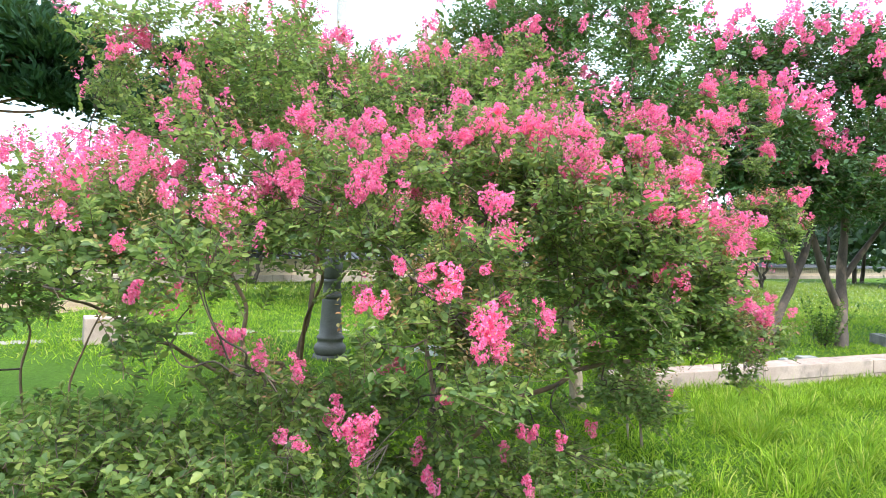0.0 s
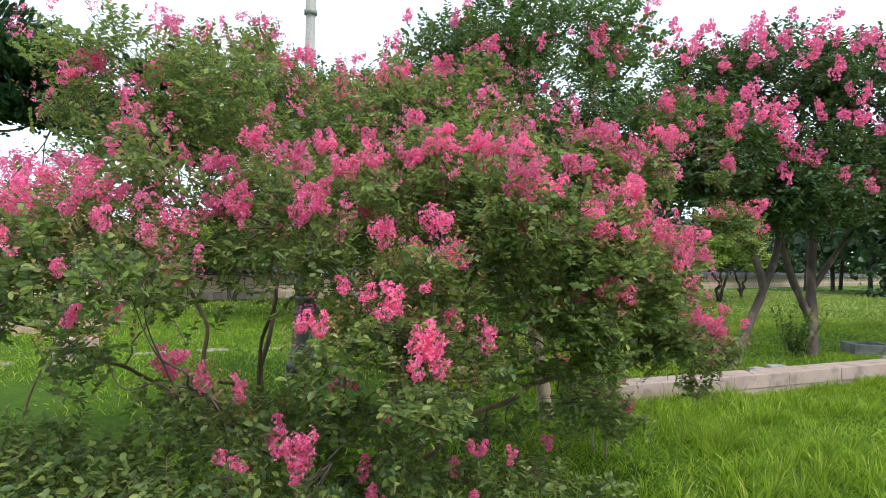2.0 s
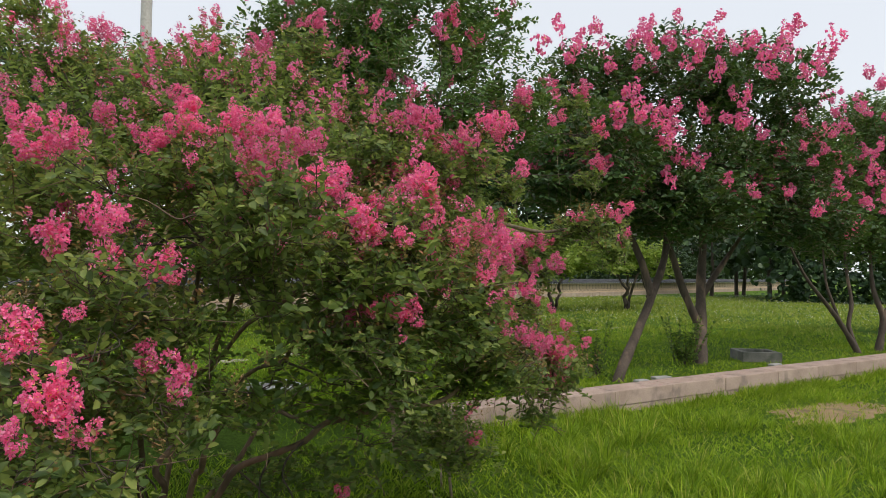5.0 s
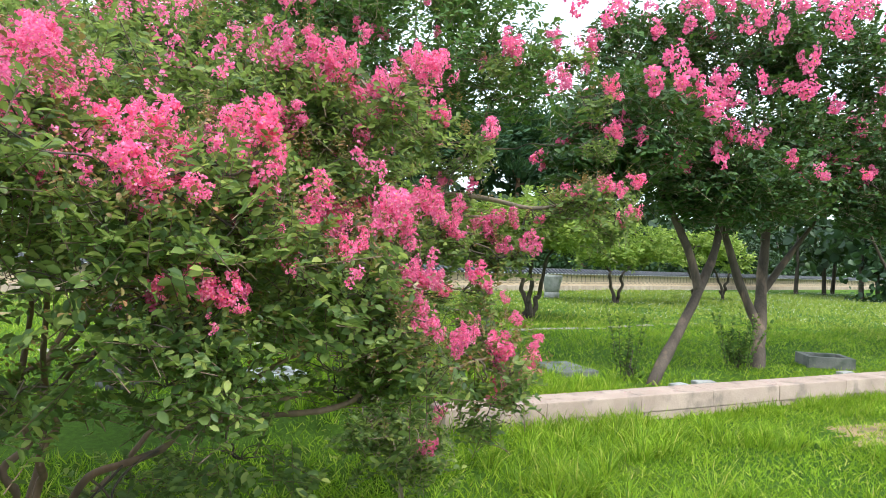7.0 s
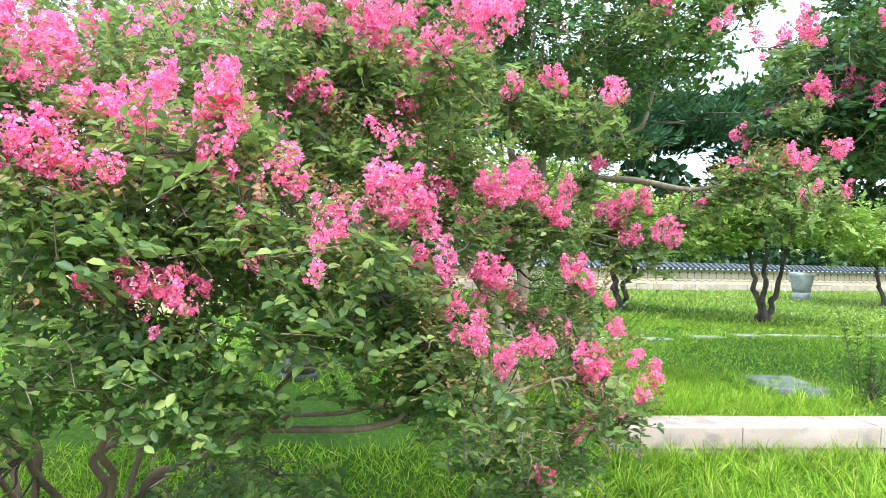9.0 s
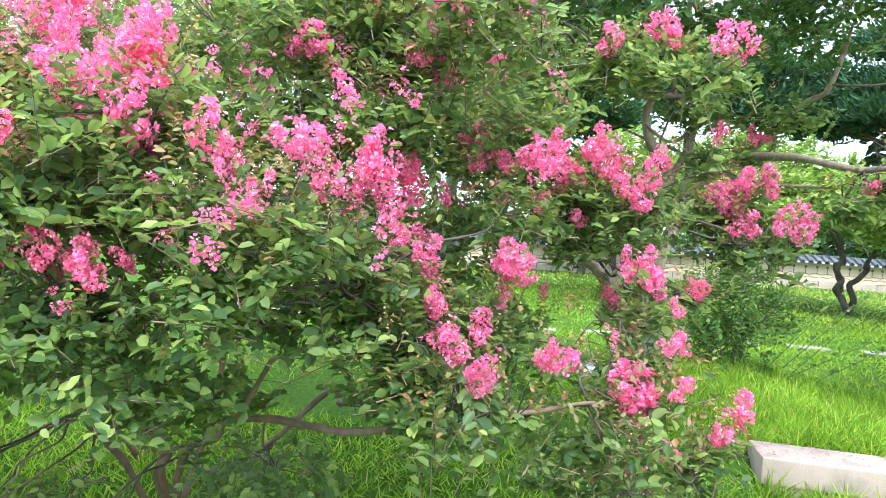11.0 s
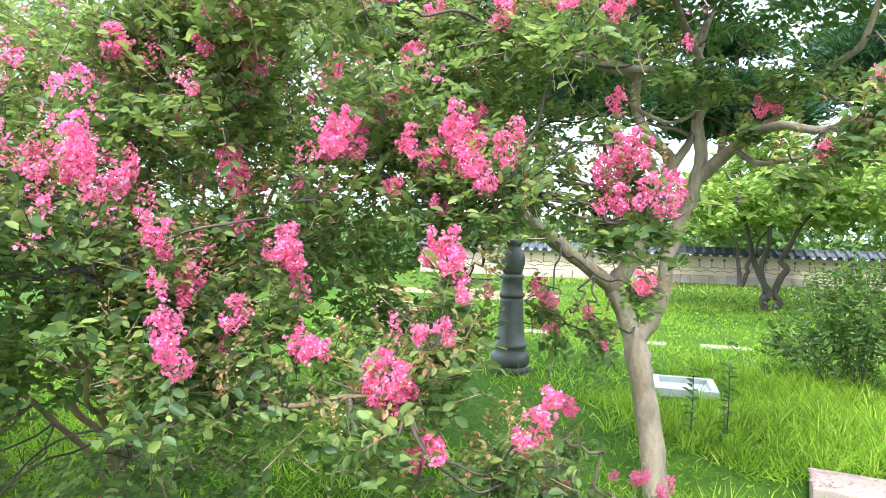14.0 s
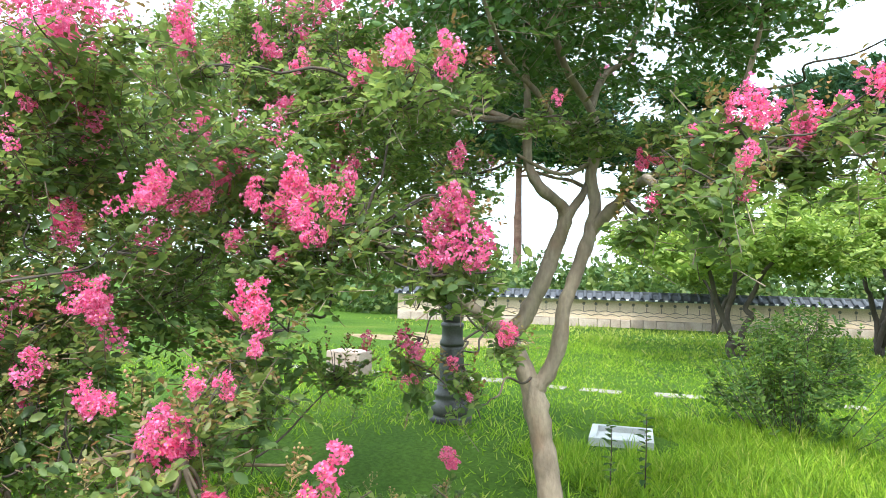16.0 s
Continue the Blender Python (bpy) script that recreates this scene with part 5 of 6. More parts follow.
laden_flowers_a = [(8.3, 10.3, 4), (8, 9.5, 3.9), (8, 10.6, 3.6), (7.7, 9.6, 3.4), (7.2, 9.7, 3.6), (6.7, 9.7, 3.2), (6.6, 10, 3.1),
                   (8.6, 10.2, 3.6), (8.5, 9.8, 3.3), (8.5, 9.3, 3.3), (9.5, 10.1, 3.5), (9.8, 10.1, 3.5), (8.8, 10.5, 3.4), (8.1, 10.1, 3.1),
                   (8.1, 9.5, 2.9), (9, 10.1, 2.9), (9.3, 10, 2.9), (9, 9.3, 2.7), (8.9, 9.4, 2.5), (10.1, 10.2, 2.7), (8.1, 9.7, 2.8),
                   (8.2, 10.3, 2.6), (8.3, 9.9, 2.4), (9, 10.4, 2.4), (9.5, 10.1, 2.2), (9.6, 9.7, 2.3), (10.1, 10.2, 3.9), (8.8, 9.5, 3.7),
                   (8.9, 9.9, 4.3), (9.4, 10, 4.3), (8.3, 9.4, 4.3), (8.8, 9.5, 4.7), (9, 10, 5)]
laden_flowers_b = [(7.8, 10.7, 3.2), (7.3, 9.6, 2.9), (7.8, 9.5, 3.6)]

# -- the dark leaning tree and its neighbours behind the kerb --
r_c = np.random.default_rng(31)


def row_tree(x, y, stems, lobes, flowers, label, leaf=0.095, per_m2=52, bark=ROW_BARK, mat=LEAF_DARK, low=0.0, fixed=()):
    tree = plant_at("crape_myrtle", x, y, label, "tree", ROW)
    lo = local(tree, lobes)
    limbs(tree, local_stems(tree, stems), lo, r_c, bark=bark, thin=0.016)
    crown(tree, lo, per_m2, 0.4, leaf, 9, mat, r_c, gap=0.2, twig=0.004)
    o = tree.location
    hang_flowers(tree, [(a - o.x, b - o.y, c - o.z) for a, b, c in fixed] + skin_places(lo, flowers, r_c, low), FLOWERS_FAR, r_c, (0.65, 1.1), 0.22)
    return tree


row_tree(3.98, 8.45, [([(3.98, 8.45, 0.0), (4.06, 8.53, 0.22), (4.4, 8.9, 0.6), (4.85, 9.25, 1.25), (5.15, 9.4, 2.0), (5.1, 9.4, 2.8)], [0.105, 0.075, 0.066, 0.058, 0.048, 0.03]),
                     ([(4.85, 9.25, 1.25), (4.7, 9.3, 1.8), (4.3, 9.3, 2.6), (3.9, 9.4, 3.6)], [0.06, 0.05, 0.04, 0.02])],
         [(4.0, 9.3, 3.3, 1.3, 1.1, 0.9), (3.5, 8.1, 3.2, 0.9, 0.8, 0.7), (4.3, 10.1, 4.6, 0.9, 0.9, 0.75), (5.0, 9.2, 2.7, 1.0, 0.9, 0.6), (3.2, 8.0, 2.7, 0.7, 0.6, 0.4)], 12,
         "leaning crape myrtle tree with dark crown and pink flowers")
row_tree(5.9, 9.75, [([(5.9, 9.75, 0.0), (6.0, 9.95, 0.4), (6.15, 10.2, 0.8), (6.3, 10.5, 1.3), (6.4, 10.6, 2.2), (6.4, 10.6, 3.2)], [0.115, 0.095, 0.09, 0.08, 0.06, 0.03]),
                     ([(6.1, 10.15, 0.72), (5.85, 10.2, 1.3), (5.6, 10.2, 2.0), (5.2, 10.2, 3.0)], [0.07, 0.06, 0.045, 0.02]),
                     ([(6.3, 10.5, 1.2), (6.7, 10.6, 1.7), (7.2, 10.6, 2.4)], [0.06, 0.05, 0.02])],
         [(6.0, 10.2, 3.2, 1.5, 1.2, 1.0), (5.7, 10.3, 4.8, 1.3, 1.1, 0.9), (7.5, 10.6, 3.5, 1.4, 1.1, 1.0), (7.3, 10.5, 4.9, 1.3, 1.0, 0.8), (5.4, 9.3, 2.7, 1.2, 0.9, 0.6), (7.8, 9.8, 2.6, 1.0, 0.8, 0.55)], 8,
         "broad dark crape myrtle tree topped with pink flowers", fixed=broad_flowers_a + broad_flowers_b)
row_tree(9.8, 11.1, [([(9.8, 11.1, 0.0), (9.6, 11.12, 0.35), (9.36, 11.15, 0.75), (9.08, 11.15, 1.1), (8.7, 11.2, 1.6), (8.4, 11.3, 2.3)], [0.06, 0.052, 0.045, 0.038, 0.028, 0.016]),
                     ([(9.83, 11.12, 0.0), (9.7, 11.2, 0.35), (9.62, 11.25, 0.7), (9.72, 11.3, 1.1), (9.7, 11.4, 1.7), (9.8, 11.6, 2.5)], [0.05, 0.045, 0.04, 0.034, 0.026, 0.016]),
                     ([(9.38, 11.15, 0.72), (9.28, 11.2, 1.05), (9.2, 11.3, 1.5), (9.3, 11.5, 2.2)], [0.034, 0.03, 0.024, 0.014]),
                     ([(10.4, 11.5, 0.0), (10.55, 11.55, 0.5), (10.62, 11.6, 0.85), (10.5, 11.7, 1.4), (10.6, 11.9, 2.4)], [0.075, 0.065, 0.055, 0.042, 0.02]),
                     ([(10.62, 11.6, 0.85), (10.85, 11.6, 1.15), (11.2, 11.7, 1.7), (11.6, 11.9, 2.4)], [0.045, 0.038, 0.03, 0.016])],
         [(10.2, 11.9, 2.7, 1.6, 1.1, 0.9), (12.0, 12.6, 3.1, 1.5, 1.2, 1.0), (10.9, 12.4, 4.4, 1.6, 1.1, 1.0), (9.2, 11.7, 3.6, 1.1, 0.9, 0.8), (12.4, 12.8, 4.6, 1.2, 1.0, 0.9)], 24,
         "many-stemmed crape myrtle tree laden with pink flowers", mat=LEAF_MID, low=-0.3, fixed=laden_flowers_a + laden_flowers_b)
row_tree(14.6, 14.4, [([(14.6, 14.4, 0.0), (14.7, 14.4, 0.9), (14.6, 14.5, 1.8), (14.5, 14.5, 2.6)], [0.09, 0.075, 0.06, 0.02]),
                      ([(14.65, 14.4, 0.3), (15.0, 14.4, 1.2), (15.4, 14.3, 2.2)], [0.06, 0.05, 0.02])],
         [(14.5, 14.3, 3.0, 1.6, 1.3, 1.1), (15.6, 14.6, 3.5, 1.5, 1.3, 1.1), (14.0, 14.2, 4.5, 1.3, 1.1, 0.9), (15.3, 14.4, 5.0, 1.3, 1.1, 0.9)], 30,
         "crape myrtle tree in pink flower at the end of the row", mat=LEAF_MID, low=-0.1)

# ---- garden trees on the far lawn ----
r_g = np.random.default_rng(41)


def garden_tree(x, y, height, spread, mat, label, leaf=0.14, per_m2=15, forks=3):
    """A small vase-shaped tree: a few dark stems from one foot under a broad low crown."""
    tree = plant_at("garden_tree", x, y, label, "tree", "small trees on the far lawn")
    stems, lobes = [], []
    for k in range(forks):
        a = 2 * math.pi * k / forks + r_g.uniform(-0.4, 0.4)
        q = spread * r_g.uniform(0.3, 0.5)
        c, s = math.cos(a) * q, math.sin(a) * q
        stems.append(([(0.02 * c, 0.02 * s, -0.03), (0.16 * c + r_g.normal(0, 0.04), 0.16 * s + r_g.normal(0, 0.04), 0.16 * height), (0.32 * c + r_g.normal(0, 0.05), 0.32 * s, 0.33 * height), (c, s, 0.7 * height)], [0.07, 0.058, 0.046, 0.016]))
    for k in range(9):
        a = 2 * math.pi * k / 8 + r_g.uniform(-0.3, 0.3)
        q = 0 if k == 8 else spread * r_g.uniform(0.45, 0.65)
        z = height * (0.84 if k == 8 else r_g.uniform(0.54, 0.8))
        lobes.append((math.cos(a) * q, math.sin(a) * q, z, spread * r_g.uniform(0.32, 0.5), spread * r_g.uniform(0.32, 0.5), height * r_g.uniform(0.12, 0.2)))
    limbs(tree, stems, lobes, r_g, bark=BARK_DARK, thin=0.014, crook=0.06)
    crown(tree, lobes, per_m2, 0.42, leaf, 10, mat, r_g, gap=0.2, twig=0, bark=BARK_DARK)
    return tree


garden_tree(-2.9, 15.2, 3.7, 2.4, LEAF_YELLOW, "small broad tree with yellow-green leaves on the lawn")
garden_tree(-1.8, 19.2, 4.3, 2.6, LEAF_YELLOW, "small tree with a dense yellow-green crown")
garden_tree(0.9, 18.0, 3.4, 2.2, LEAF_YELLOW, "small broad tree with light green leaves and dark stems")
garden_tree(3.9, 17.0, 3.2, 2.2, LEAF_YELLOW, "small tree with spreading dark stems and light leaves")
garden_tree(-6.2, 20.6, 3.0, 2.2, LEAF_YELLOW, "light green garden tree near the wall", forks=2)
garden_tree(8.2, 24.5, 3.2, 2.2, LEAF_YELLOW, "light green garden tree near the wall", forks=2)
garden_tree(11.5, 25.5, 3.0, 2.0, LEAF_YELLOW, "small light green tree near the wall")
garden_tree(31.0, 32.5, 12.0, 4.2, LEAF_MID, "tall round tree far off beyond the lawn", leaf=0.34, per_m2=4)
garden_tree(14.5, 30.0, 3.2, 2.2, LEAF_FAR, "dark green tree near the wall", forks=2)


def bush(x, y, lobes, mat, label, leaf=0.05, per_m2=90, length=0.25, shoots=0, tall=0.8):
    tree = plant_at("bush", x, y, label, "shrub")
    limbs(tree, [([(0, 0, -0.03), (0.02, 0.01, 0.2), (0.05, 0.0, 0.4)], [0.02, 0.014, 0.008])], lobes, r_g, bark=BARK_DARK, thin=0.006)
    crown(tree, lobes, per_m2, length, leaf, 12, mat, r_g, gap=0.42, twig=0.002, bark=BARK_DARK)
    if shoots:
        wide = max(q[3] for q in lobes)
        root = np.stack([r_g.normal(0, 0.35 * wide, shoots), r_g.normal(0, 0.35 * wide, shoots), r_g.uniform(0.0, 0.15, shoots)], axis=-1)
        way = unit(np.stack([1.3 * root[:, 0] + r_g.normal(0, 0.14, shoots), 1.3 * root[:, 1] + r_g.normal(0, 0.14, shoots), np.ones(shoots)], axis=-1))
        leaf_mass(tree, root, way, tall * r_g.uniform(0.55, 1.1, shoots), 26, leaf * 1.3, mat, r_g, 0.004, BARK_DARK)


bush(0.6, 9.6, [(0, 0, 0.45, 0.7, 0.55, 0.42), (0.35, -0.25, 0.6, 0.45, 0.45, 0.5), (-0.5, 0.1, 0.34, 0.5, 0.45, 0.3), (-0.2, 0.4, 0.75, 0.6, 0.5, 0.5), (0.1, 0.0, 0.95, 0.45, 0.4, 0.3)], LEAF_BUSH, "rounded dark green bush in tall grass", per_m2=60, shoots=46, tall=1.15)
bush(5.6, 9.7, [(0, 0, 0.2, 0.2, 0.18, 0.14)], LEAF_BUSH, "small upright bush at the foot of a tree", shoots=20, tall=0.85)


def sapling(x, y, h, label):
    tree = plant_at("sapling", x, y, label, "plant")
    v, f = tube_np([(0, 0, -0.03), (0.01, 0.0, h * 0.5), (0.0, 0.015, h)], [0.005, 0.004, 0.002], 5)
    part("stem", mesh_from("stem", v, f), ROW_BARK, tree)
    n = int(h / 0.02)
    z = np.linspace(0.1, h, n)
    a = np.arange(n) * 2.4
    a = a + r_g.normal(0, 0.5, n)
    ax = np.stack([np.cos(a), np.sin(a), r_g.uniform(-0.3, 0.7, n)], axis=-1)
    v, f = stamp(LEAF_V, LEAF_F, np.stack([0 * z, 0 * z, z], axis=-1), ax, np.tile([0.0, 0.0, 1.0], (n, 1)), r_g.uniform(0.045, 0.08, n))
    part("leaves", mesh_from("leaves", v, f), LEAF_BUSH, tree)


sapling(0.55, 6.9, 0.5, "thin young shoot standing in the grass")
sapling(0.75, 7.0, 0.58, "thin young shoot standing in the grass")
bush(3.78, 8.65, [(0, 0, 0.16, 0.2, 0.16, 0.12)], LEAF_BUSH, "thin upright young shoots by a leaning trunk", leaf=0.045, shoots=9, tall=0.95)

# ---- pines and woods behind the wall ----
PINE_TUFT = np.array([(0, 0, 0), (-0.16, 0.5, 0.05), (-0.1, 1.0, 0.0), (0, 0.75, -0.1), (0.1, 1.0, 0.0), (0.16, 0.5, 0.05)])


def pine(x, y, height, spread, lean=(0, 0), label="tall red-barked pine behind the wall"):
    tree = plant_at("pine", x, y, label, "tree", "pines behind the wall")
    lx, ly = lean
    pts = [(0, 0, -0.1), (0.1 * lx, 0.1 * ly, 0.3 * height), (0.5 * lx, 0.5 * ly, 0.65 * height), (lx, ly, 0.95 * height)]
    v, f = tube_np(pts, [0.2, 0.17, 0.13, 0.05], 9, 0.05, r_g)
    part("trunk", mesh_from("trunk", v, f, smooth=True), PINE_BARK, tree)
    twigs, pos, way = [], [], []
    for k in range(24):
        h = height * r_g.uniform(0.6, 0.99)
        q = (h / height - 0.62) / 0.36
        base = np.array([lx * min(1, h / height), ly * min(1, h / height), h])
        a = r_g.uniform(0, 2 * math.pi)
        ln = spread * (1.05 - 0.45 * q) * r_g.uniform(0.5, 1.0)
        end = base + np.array([math.cos(a) * ln, math.sin(a) * ln, 0.12 * ln])
        twigs.append(tube_np([base - np.array([0, 0, 0.3]), (base + end) / 2 + r_g.normal(0, 0.15, 3), end], [0.06, 0.045, 0.02], 5))
        n = int(330 * ln / spread) + 160
        c = end + r_g.normal(0, 1, (n, 3)) * np.array([0.24, 0.24, 0.055]) * spread
        pos.append(c)
        way.append(unit(c - end + np.array([0, 0, 0.25 * spread]) + r_g.normal(0, 0.25, c.shape)))
    part("branch_growth", mesh_from("branch_growth", *joined(twigs), smooth=True), PINE_BARK, tree, kind="stuff")
    pos, way = np.concatenate(pos), np.concatenate(way)
    v, f = stamp(PINE_TUFT, LEAF_F, np.repeat(pos, 2, axis=0), np.repeat(way, 2, axis=0) + r_g.normal(0, 0.3, (2 * len(pos), 3)), r_g.normal(0, 1, (2 * len(pos), 3)), r_g.uniform(0.27, 0.5, 2 * len(pos)))
    part("needles", mesh_from("needles", v, f), NEEDLE, tree, kind="stuff")


pine(-16.7, 23.4, 9.9, 3.5)
pine(-12.3, 29.5, 9.4, 2.6, (1.0, 0))
pine(0.5, 38.0, 10.5, 4.0)
pine(6.5, 41.0, 10.0, 3.8, (0.5, 0.5))
pine(-6.0, 35.0, 10.5, 3.8, (-0.8, 0))
pine(12.0, 46.0, 10.0, 4.0)


def build_woods():
    """The far belt of trees: low hedge on one side of the wall, tall dark trees on the other, and a hedge at the lawn's far end."""
    r = np.random.default_rng(51)
    hedge, dark, trunks = [], [], []

    def clump(out, p, z, w, h, n, a, b):
        d = unit(r.normal(0, 1, (n, 3))) * r.uniform(0.5, 1.05, (n, 1)) ** 0.5
        out.append((np.array([p[0], p[1], z]) + d * np.array([w, w, h]), r.uniform(a, b, n)))

    for k in range(120):
        sa = r.uniform(-30, 6)
        p = wall_point(sa, r.uniform(2.2, 9))
        h = r.uniform(1.5, 2.6) if sa < -8 else r.uniform(2.0, 3.6)
        clump(hedge, p, BACK_Z + h * 0.45, r.uniform(0.9, 1.7), h * 0.55, 260, 0.13, 0.27)
    for k in range(125):
        p = wall_point(r.uniform(-2, 70), r.uniform(5, 24))
        if p[0] < 0.5:
            continue
        h, w = r.uniform(5.0, 8.0), r.uniform(1.8, 3.2)
        clump(dark, p, h * 0.64, w, h * 0.36, 170, 0.42, 0.75)
        clump(dark, p, 1.0, w, 1.0, 60, 0.36, 0.6)
        trunks.append(tube_np([(p[0], p[1], 0), (p[0] + r.normal(0, 0.1), p[1], h * 0.35), (p[0] + r.normal(0, 0.2), p[1], h * 0.7)], [0.14, 0.11, 0.06], 6))
    for k in range(160):
        near = k < 90
        x = (24 + 51 * k / 90 if near else 24 + 51 * (k - 90) / 70) + r.uniform(-0.5, 0.5)
        p = np.array([x, 36 - 0.42 * (x - 17) + (r.uniform(-0.6, 0.6) if near else r.uniform(3, 14))])
        if near:
            h = r.uniform(1.8, 3.0)
            clump(dark, p, h * 0.45, r.uniform(0.9, 1.6), h * 0.55, 170, 0.2, 0.4)
        else:
            h, w = r.uniform(4.5, 7.5), r.uniform(1.8, 3.2)
            clump(dark, p, h * 0.64, w, h * 0.36, 190, 0.4, 0.7)
            trunks.append(tube_np([(p[0], p[1], 0), (p[0] + r.normal(0, 0.1), p[1], h * 0.35), (p[0] + r.normal(0, 0.2), p[1], h * 0.7)], [0.14, 0.11, 0.06], 6))
    for k in range(62):
        p = wall_point(-1 + 1.2 * k + r.uniform(-0.4, 0.4), r.uniform(2.4, 4.0))
        clump(dark, p, 1.5, r.uniform(1.0, 1.5), r.uniform(1.3, 1.9), 150, 0.22, 0.4)
    woods = thing("woods", (0, 0, 0), "belt of dark green trees and hedge behind the wall", "woods", kind="stuff")
    for nm, src, mat in (("hedge_foliage", hedge, LEAF_HEDGE), ("tree_foliage", dark, LEAF_FAR)):
        pos, size = np.concatenate([q[0] for q in src]), np.concatenate([q[1] for q in src])
        v, f = stamp(LEAF_V * np.array([1.5, 1, 1]), LEAF_F, pos, r.normal(0, 1, pos.shape) + np.array([0, 0, -0.2]), r.normal(0, 1, pos.shape) + np.array([0, 0, 0.8]), size)
        part(nm, mesh_from(nm, v, f), mat, woods, kind="stuff")
    part("trunk_stand", mesh_from("trunk_stand", *joined(trunks), smooth=True), BARK_DARK, woods, kind="stuff")


build_woods()

# ---- grass ----
BLADE_V = np.array([(-0.5, 0, 0), (0.5, 0, 0), (-0.38, 0.5, 0.1), (0.38, 0.5, 0.1), (0, 1.0, 0.34)])


def blades(name, n, x0, x1, y0, y1, height, width, r, keep, label, lean=0.8, clump=0.0, fade=0.0, mat=GRASS):
    x, y = r.uniform(x0, x1, n), r.uniform(y0, y1, n)
    ok = keep(x, y)
    if fade:     # thins out towards the edges of its plot
        edge = np.minimum(np.minimum(x - x0, x1 - x), np.minimum(y - y0, y1 - y)) / fade
        ok &= r.uniform(0, 1, n) < np.clip(edge + 0.8 * np.sin(1.7 * x) * np.sin(1.3 * y) * (edge < 1), 0, 1)
    x, y = x[ok], y[ok]
    tall = np.array([0.7 + 0.9 * max(0.0, noise.noise(Vector((a * 0.9, b * 0.9, 3.3))) + clump) for a, b in zip(x, y)])
    h = height * tall * r.uniform(0.5, 1.25, len(x))
    pos = np.stack([x, y, ground_z(x, y) - 0.004], axis=-1)
    axis = np.stack([r.normal(0, lean, len(x)), r.normal(0, lean, len(x)), np.ones(len(x))], axis=-1)
    nrm = np.stack([r.normal(0, 1, len(x)), r.normal(0, 1, len(x)), np.zeros(len(x))], axis=-1)
    t = BLADE_V[None] * np.stack([np.full(len(x), width), h, h], axis=-1)[:, None, :]
    yv = unit(axis)
    xv = unit(np.cross(yv, nrm))
    zv = np.cross(xv, yv)
    v = pos[:, None, :] + t[..., :1] * xv[:, None, :] + t[..., 1:2] * yv[:, None, :] + t[..., 2:] * zv[:, None, :]
    f = np.array([(0, 1, 3), (0, 3, 2), (2, 3, 4)])[None] + (np.arange(len(x)) * 5)[:, None, None]
    ob = part(name, mesh_from(name, v.reshape(-1, 3), f.reshape(-1, 3)), mat)
    tagged(ob, label, "grass", kind="stuff")


def kerb_dist(x, y):
    return (x - KERB_O[0]) * KERB_N[0] + (y - KERB_O[1]) * KERB_N[1], (x - KERB_O[0]) * KERB_D[0] + (y - KERB_O[1]) * KERB_D[1]


def off_kerb(x, y):
    d, s = kerb_dist(x, y)
    return ~((s > -0.03) & (d > -0.01) & (d < 0.37))


SOIL_SPOTS = ((6.1, 7.2, 1.7, 0.55, 24), (9.2, 8.7, 1.2, 0.3, 20))


def off_soil(x, y):
    ok = np.ones(len(x), dtype=bool)
    for cx, cy, w, d, rot in SOIL_SPOTS:
        c, q = math.cos(radians(rot)), math.sin(radians(rot))
        u, t = ((x - cx) * c + (y - cy) * q) / w, (-(x - cx) * q + (y - cy) * c) / d
        ok &= (u * u + t * t > 1.0) | (np.sin(x * 91.7 + y * 37.3) > 0.3 - 1.0 * (u * u + t * t) - 0.8 * np.sin(x * 5.1) * np.sin(y * 6.7 + 1))
    return ok



def off_stones(x, y):
    """Keeps the grass off the basin, the slab and the strip in front of them."""
    return (np.hypot(x + 0.2, y - 8.05) > 0.5) & (np.hypot(x - 3.08, y - 9.08) > 0.56)


r_gr = np.random.default_rng(61)
blades("grass", 180000, -6.5, 7.5, -2.0, 10.0, 0.1, 0.0095, r_gr, lambda x, y: off_kerb(x, y) & off_soil(x, y) & (kerb_dist(x, y)[0] < 0.1) & ((y > 1) | (r_gr.uniform(0, 1, len(x)) < 0.2)), "bright green uneven lawn grass", clump=0.25, fade=2.0)
blades("grass", 12000, 0.2, 6.5, 1.5, 7.5, 0.17, 0.007, r_gr, lambda x, y: off_kerb(x, y) & (kerb_dist(x, y)[0] < -0.05) & (np.sin(x * 2.3 + 1.1 * y) + np.sin(3.1 * y - 1.7 * x) + np.sin(5.2 * x + 2.0) > 0.9), "tufts of longer light grass in the lawn", lean=0.55, clump=0.1)
blades("grass", 60000, 5.0, 16.0, 1.5, 13.0, 0.09, 0.012, r_gr, lambda x, y: off_kerb(x, y) & off_soil(x, y) & (kerb_dist(x, y)[0] < 0.1), "bright green uneven lawn grass", clump=0.2, fade=1.5)
blades("grass", 120000, 1.4, 12.0, 5.8, 11.3, 0.16, 0.009, r_gr, lambda x, y: (kerb_dist(x, y)[1] > 0) & (kerb_dist(x, y)[0] < -0.01) & (kerb_dist(x, y)[0] > -0.3) & (np.sin(3.1 * x) + np.sin(7.7 * x + 1.0) + 0.6 * np.sin(17.0 * x) > -0.9), "longer grass growing along the kerb", clump=0.1)
blades("grass", 22000, -0.6, 3.6, 6.2, 9.2, 0.13, 0.01, r_gr, lambda x, y: off_kerb(x, y) & off_stones(x, y) & (kerb_dist(x, y)[0] > 0.3) & (y > 6.6 + 0.25 * np.abs(x - 1.2)), "lush tall grass behind the kerb end", clump=0.2)
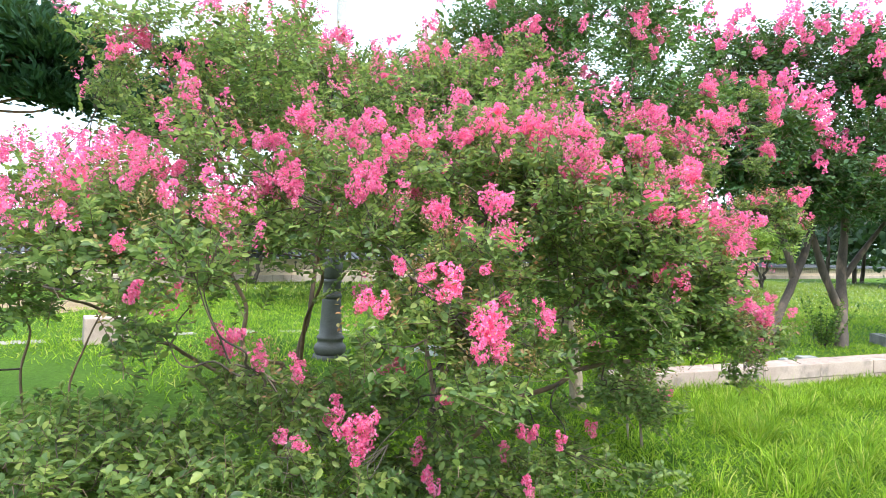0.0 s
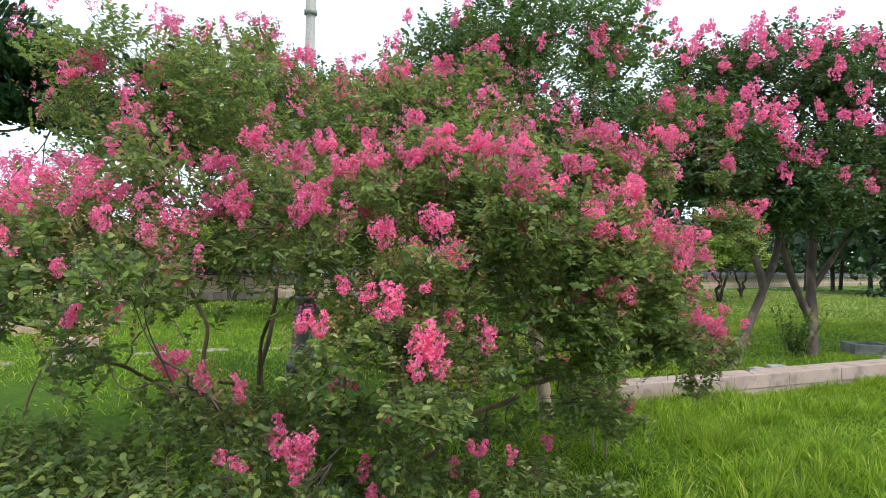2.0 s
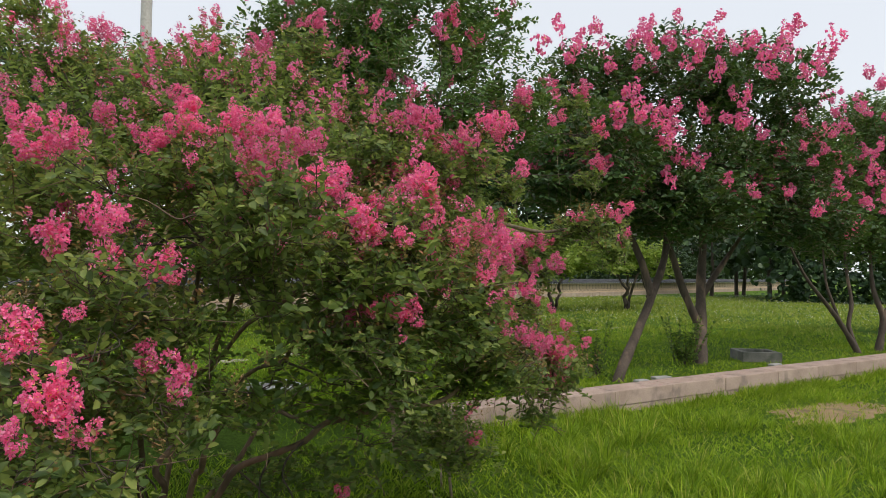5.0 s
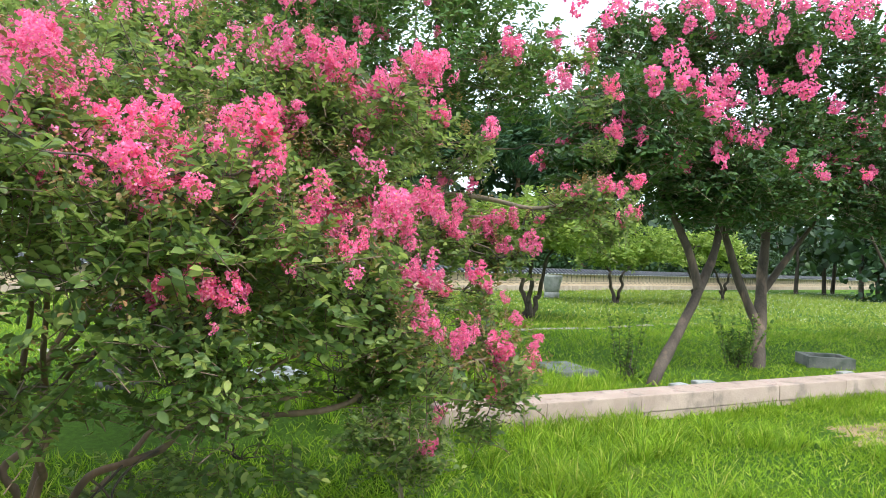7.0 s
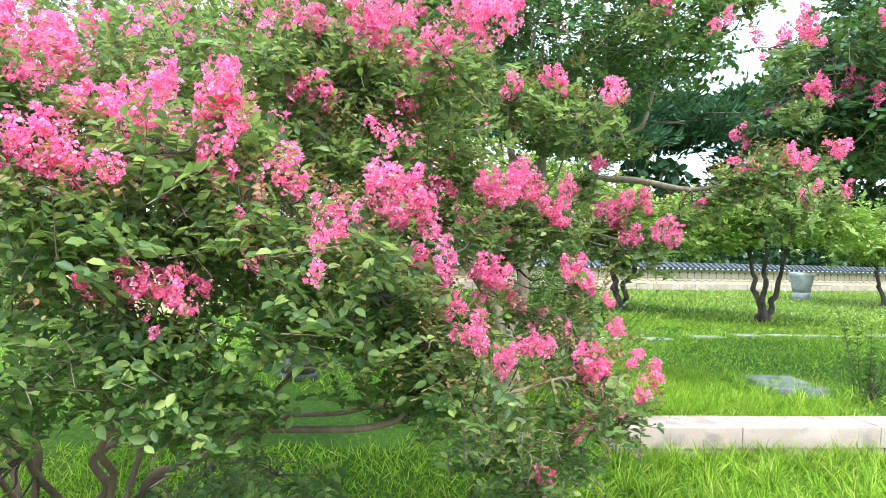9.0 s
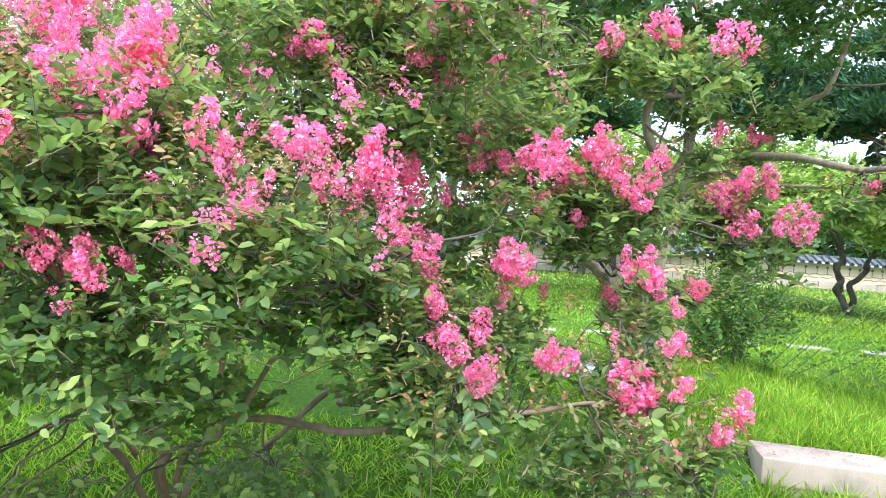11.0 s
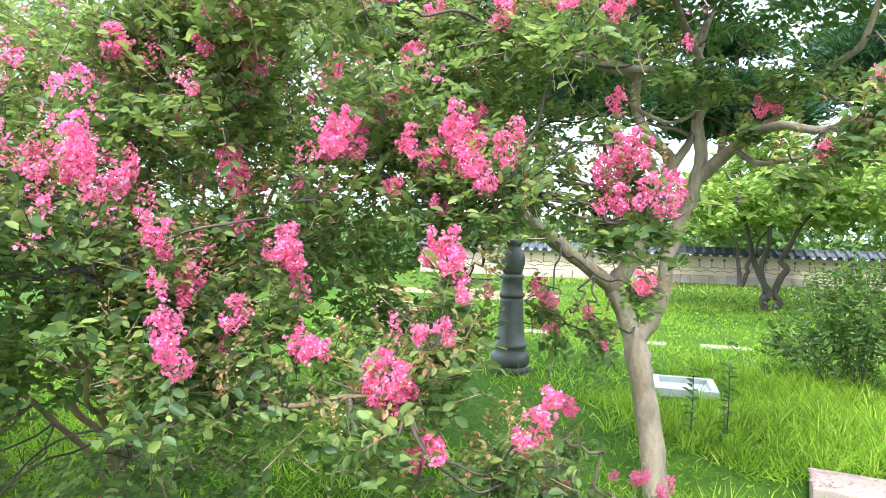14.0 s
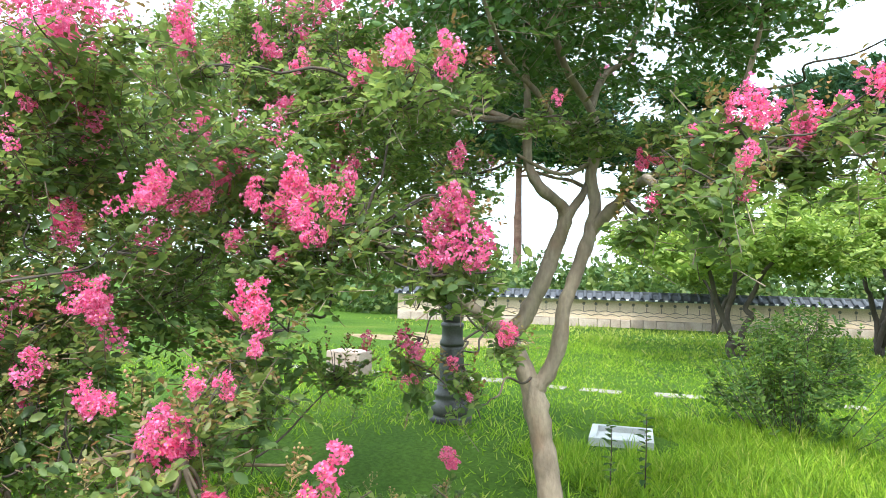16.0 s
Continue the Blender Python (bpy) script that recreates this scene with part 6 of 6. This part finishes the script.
blades("grass", 100000, -8.0, 14.0, 5.0, 18.0, 0.085, 0.011, r_gr, lambda x, y: off_kerb(x, y) & off_stones(x, y) & (kerb_dist(x, y)[0] > 0.1), "green lawn behind the kerb", clump=0.2, fade=2.0)
blades("grass", 75000, -16.0, 30.0, 14.0, 40.0, 0.14, 0.027, r_gr, lambda x, y: y < 26.6 + 0.82 * x, "rough meadow grass before the wall", clump=0.2, fade=2.5, mat=MEADOW)


def tussocks(n, x0, x1, y0, y1, keep, long, label):
    # clumps of long arching blades, each springing from one tuft
    cx, cy = r_gr.uniform(x0, x1, n), r_gr.uniform(y0, y1, n)
    ok = keep(cx, cy)
    cx, cy = cx[ok], cy[ok]
    m = 34
    size = np.repeat(r_gr.uniform(0.55, 1.2, len(cx)), m)
    dx, dy = r_gr.normal(0, 0.035, len(size)) * size, r_gr.normal(0, 0.035, len(size)) * size
    x, y = np.repeat(cx, m) + dx, np.repeat(cy, m) + dy
    h = long * size * r_gr.uniform(0.5, 1.15, len(x))
    yv = unit(np.stack([9 * dx + r_gr.normal(0, 0.22, len(x)), 9 * dy + r_gr.normal(0, 0.22, len(x)), np.ones(len(x))], axis=-1))
    out = np.stack([dx, dy, np.zeros(len(x))], axis=-1) + r_gr.normal(0, 0.01, (len(x), 3))
    xv = unit(np.cross(yv, out))
    zv = np.cross(xv, yv)
    t = np.array([(-0.5, 0, 0), (0.5, 0, 0), (-0.42, 0.55, 0.06), (0.42, 0.55, 0.06), (0, 0.95, 0.4)])[None] * np.stack([np.full(len(x), 0.008), h, h], axis=-1)[:, None, :]
    sign = np.where((zv * out).sum(axis=1) < 0, -1.0, 1.0)[:, None, None]
    pos = np.stack([x, y, ground_z(x, y) - 0.004], axis=-1)
    v = pos[:, None, :] + t[..., :1] * xv[:, None, :] + t[..., 1:2] * yv[:, None, :] + sign * t[..., 2:] * zv[:, None, :]
    f = np.array([(0, 1, 3), (0, 3, 2), (2, 3, 4)])[None] + (np.arange(len(x)) * 5)[:, None, None]
    tagged(part("grass_tufts", mesh_from("grass_tufts", v.reshape(-1, 3), f.reshape(-1, 3)), GRASS), label, "grass", kind="stuff")


tussocks(700, 1.0, 6.5, 3.6, 8.0, lambda x, y: (kerb_dist(x, y)[0] < -0.08) & (np.sin(1.9 * x + 0.6 * y) + np.sin(2.7 * y - 1.1 * x) + 0.5 * np.sin(6.1 * x) > -0.2) & (x + y < 11.5), 0.24, "lush clumps of long grass in the lawn")
tussocks(330, -0.8, 3.4, 6.3, 9.6, lambda x, y: off_kerb(x, y) & (np.hypot(x + 0.3, y - 8.2) > 0.6) & (kerb_dist(x, y)[0] > 0.4) & (x + 0.5 * y > 3.4), 0.2, "lush clumps of long grass round a bush")


def clover():
    n = 8000
    x, y = r_gr.uniform(-6, 34, n), r_gr.uniform(17, 44, n)
    thick = np.array([noise.noise(Vector((a * 0.25, b * 0.25, 8.0))) for a, b in zip(x, y)])
    ok = (y < 26.0 + 0.82 * x) & (thick + 0.04 * (y - 16) + 0.012 * x > -0.05)
    x, y = x[ok], y[ok]
    m = len(x)
    pos = np.stack([x, y, ground_z(x, y) + r_gr.uniform(0.06, 0.16, m)], axis=-1)
    v, f = stamp(LEAF_V * np.array([2.2, 1, 1]), LEAF_F, np.repeat(pos, 2, axis=0), r_gr.normal(0, 1, (2 * m, 3)), r_gr.normal(0, 1, (2 * m, 3)), r_gr.uniform(0.012, 0.022, 2 * m))
    ob = part("clover_flowers", mesh_from("clover_flowers", v, f), CLOVER)
    tagged(ob, "scattered small white clover flowers in the grass", "flowers", kind="stuff")


clover()


def fallen_petals():
    """Fallen petals lying on the kerb's top and on the grass below the flowers."""
    n = 560
    t = r_gr.uniform(0, 1, n) ** 2 * 7
    w = r_gr.uniform(0.02, 0.34, n)
    p = KERB_O[None, :] + t[:, None] * KERB_D + w[:, None] * KERB_N
    pos = np.stack([p[:, 0], p[:, 1], np.full(n, 0.247)], axis=-1)
    v, f = stamp(LEAF_V * np.array([1.6, 1, 0.6]), LEAF_F, pos, np.stack([r_gr.normal(0, 1, n), r_gr.normal(0, 1, n), np.zeros(n)], axis=-1), np.tile([0.0, 0.0, 1.0], (n, 1)), r_gr.uniform(0.008, 0.02, n))
    ob = part("fallen_petals", mesh_from("fallen_petals", v, f), FALLEN)
    tagged(ob, "withered pink petals scattered on the granite kerb", "petals", kind="stuff")


FALLEN = leafy("withered_petal", [(0.0, (0.2, 0.08, 0.08)), (0.6, (0.38, 0.14, 0.16)), (1.0, (0.6, 0.3, 0.32))], translucent=0.05, back=(0.5, 0.2, 0.2))
fallen_petals()


def soil_patch(x, y, w, d, rot, label):
    """A thin uneven skin of bare sandy soil over the lawn."""
    m = Matrix.Rotation(radians(rot), 2)
    bm = bmesh.new()
    c = bm.verts.new((x, y, float(ground_z(x, y)) + 0.03))
    ring = []
    for k in range(90):
        a = 2 * math.pi * k / 90
        q = 0.72 + 0.4 * noise.noise(Vector((math.cos(a) * 1.7 + x, math.sin(a) * 1.7 + y, 1.0))) + 0.3 * noise.noise(Vector((math.cos(a) * 6 + x, math.sin(a) * 6 + y, 4.0)))
        p = m @ Vector((math.cos(a) * w * q, math.sin(a) * d * q))
        ring.append(bm.verts.new((x + p.x, y + p.y, float(ground_z(x + p.x, y + p.y)) - 0.002)))
    for k in range(90):
        bm.faces.new((c, ring[k], ring[(k + 1) % 90]))
    tagged(part("soil_patch", bm, SOIL), label, "soil", kind="structure")


SOIL = rough_mat("sandy_soil", (0.21, 0.145, 0.075), (0.36, 0.255, 0.13), scale=3, fine=60, rough=0.95, bump=0.5, c3=(0.12, 0.13, 0.045), spots=7)
soil_patch(-7.8, 12.6, 2.8, 1.9, 30, "dry tan patch of worn lawn beyond the stepping stones")
for _spot in SOIL_SPOTS:
    soil_patch(*_spot, "bare sandy soil worn through the grass")
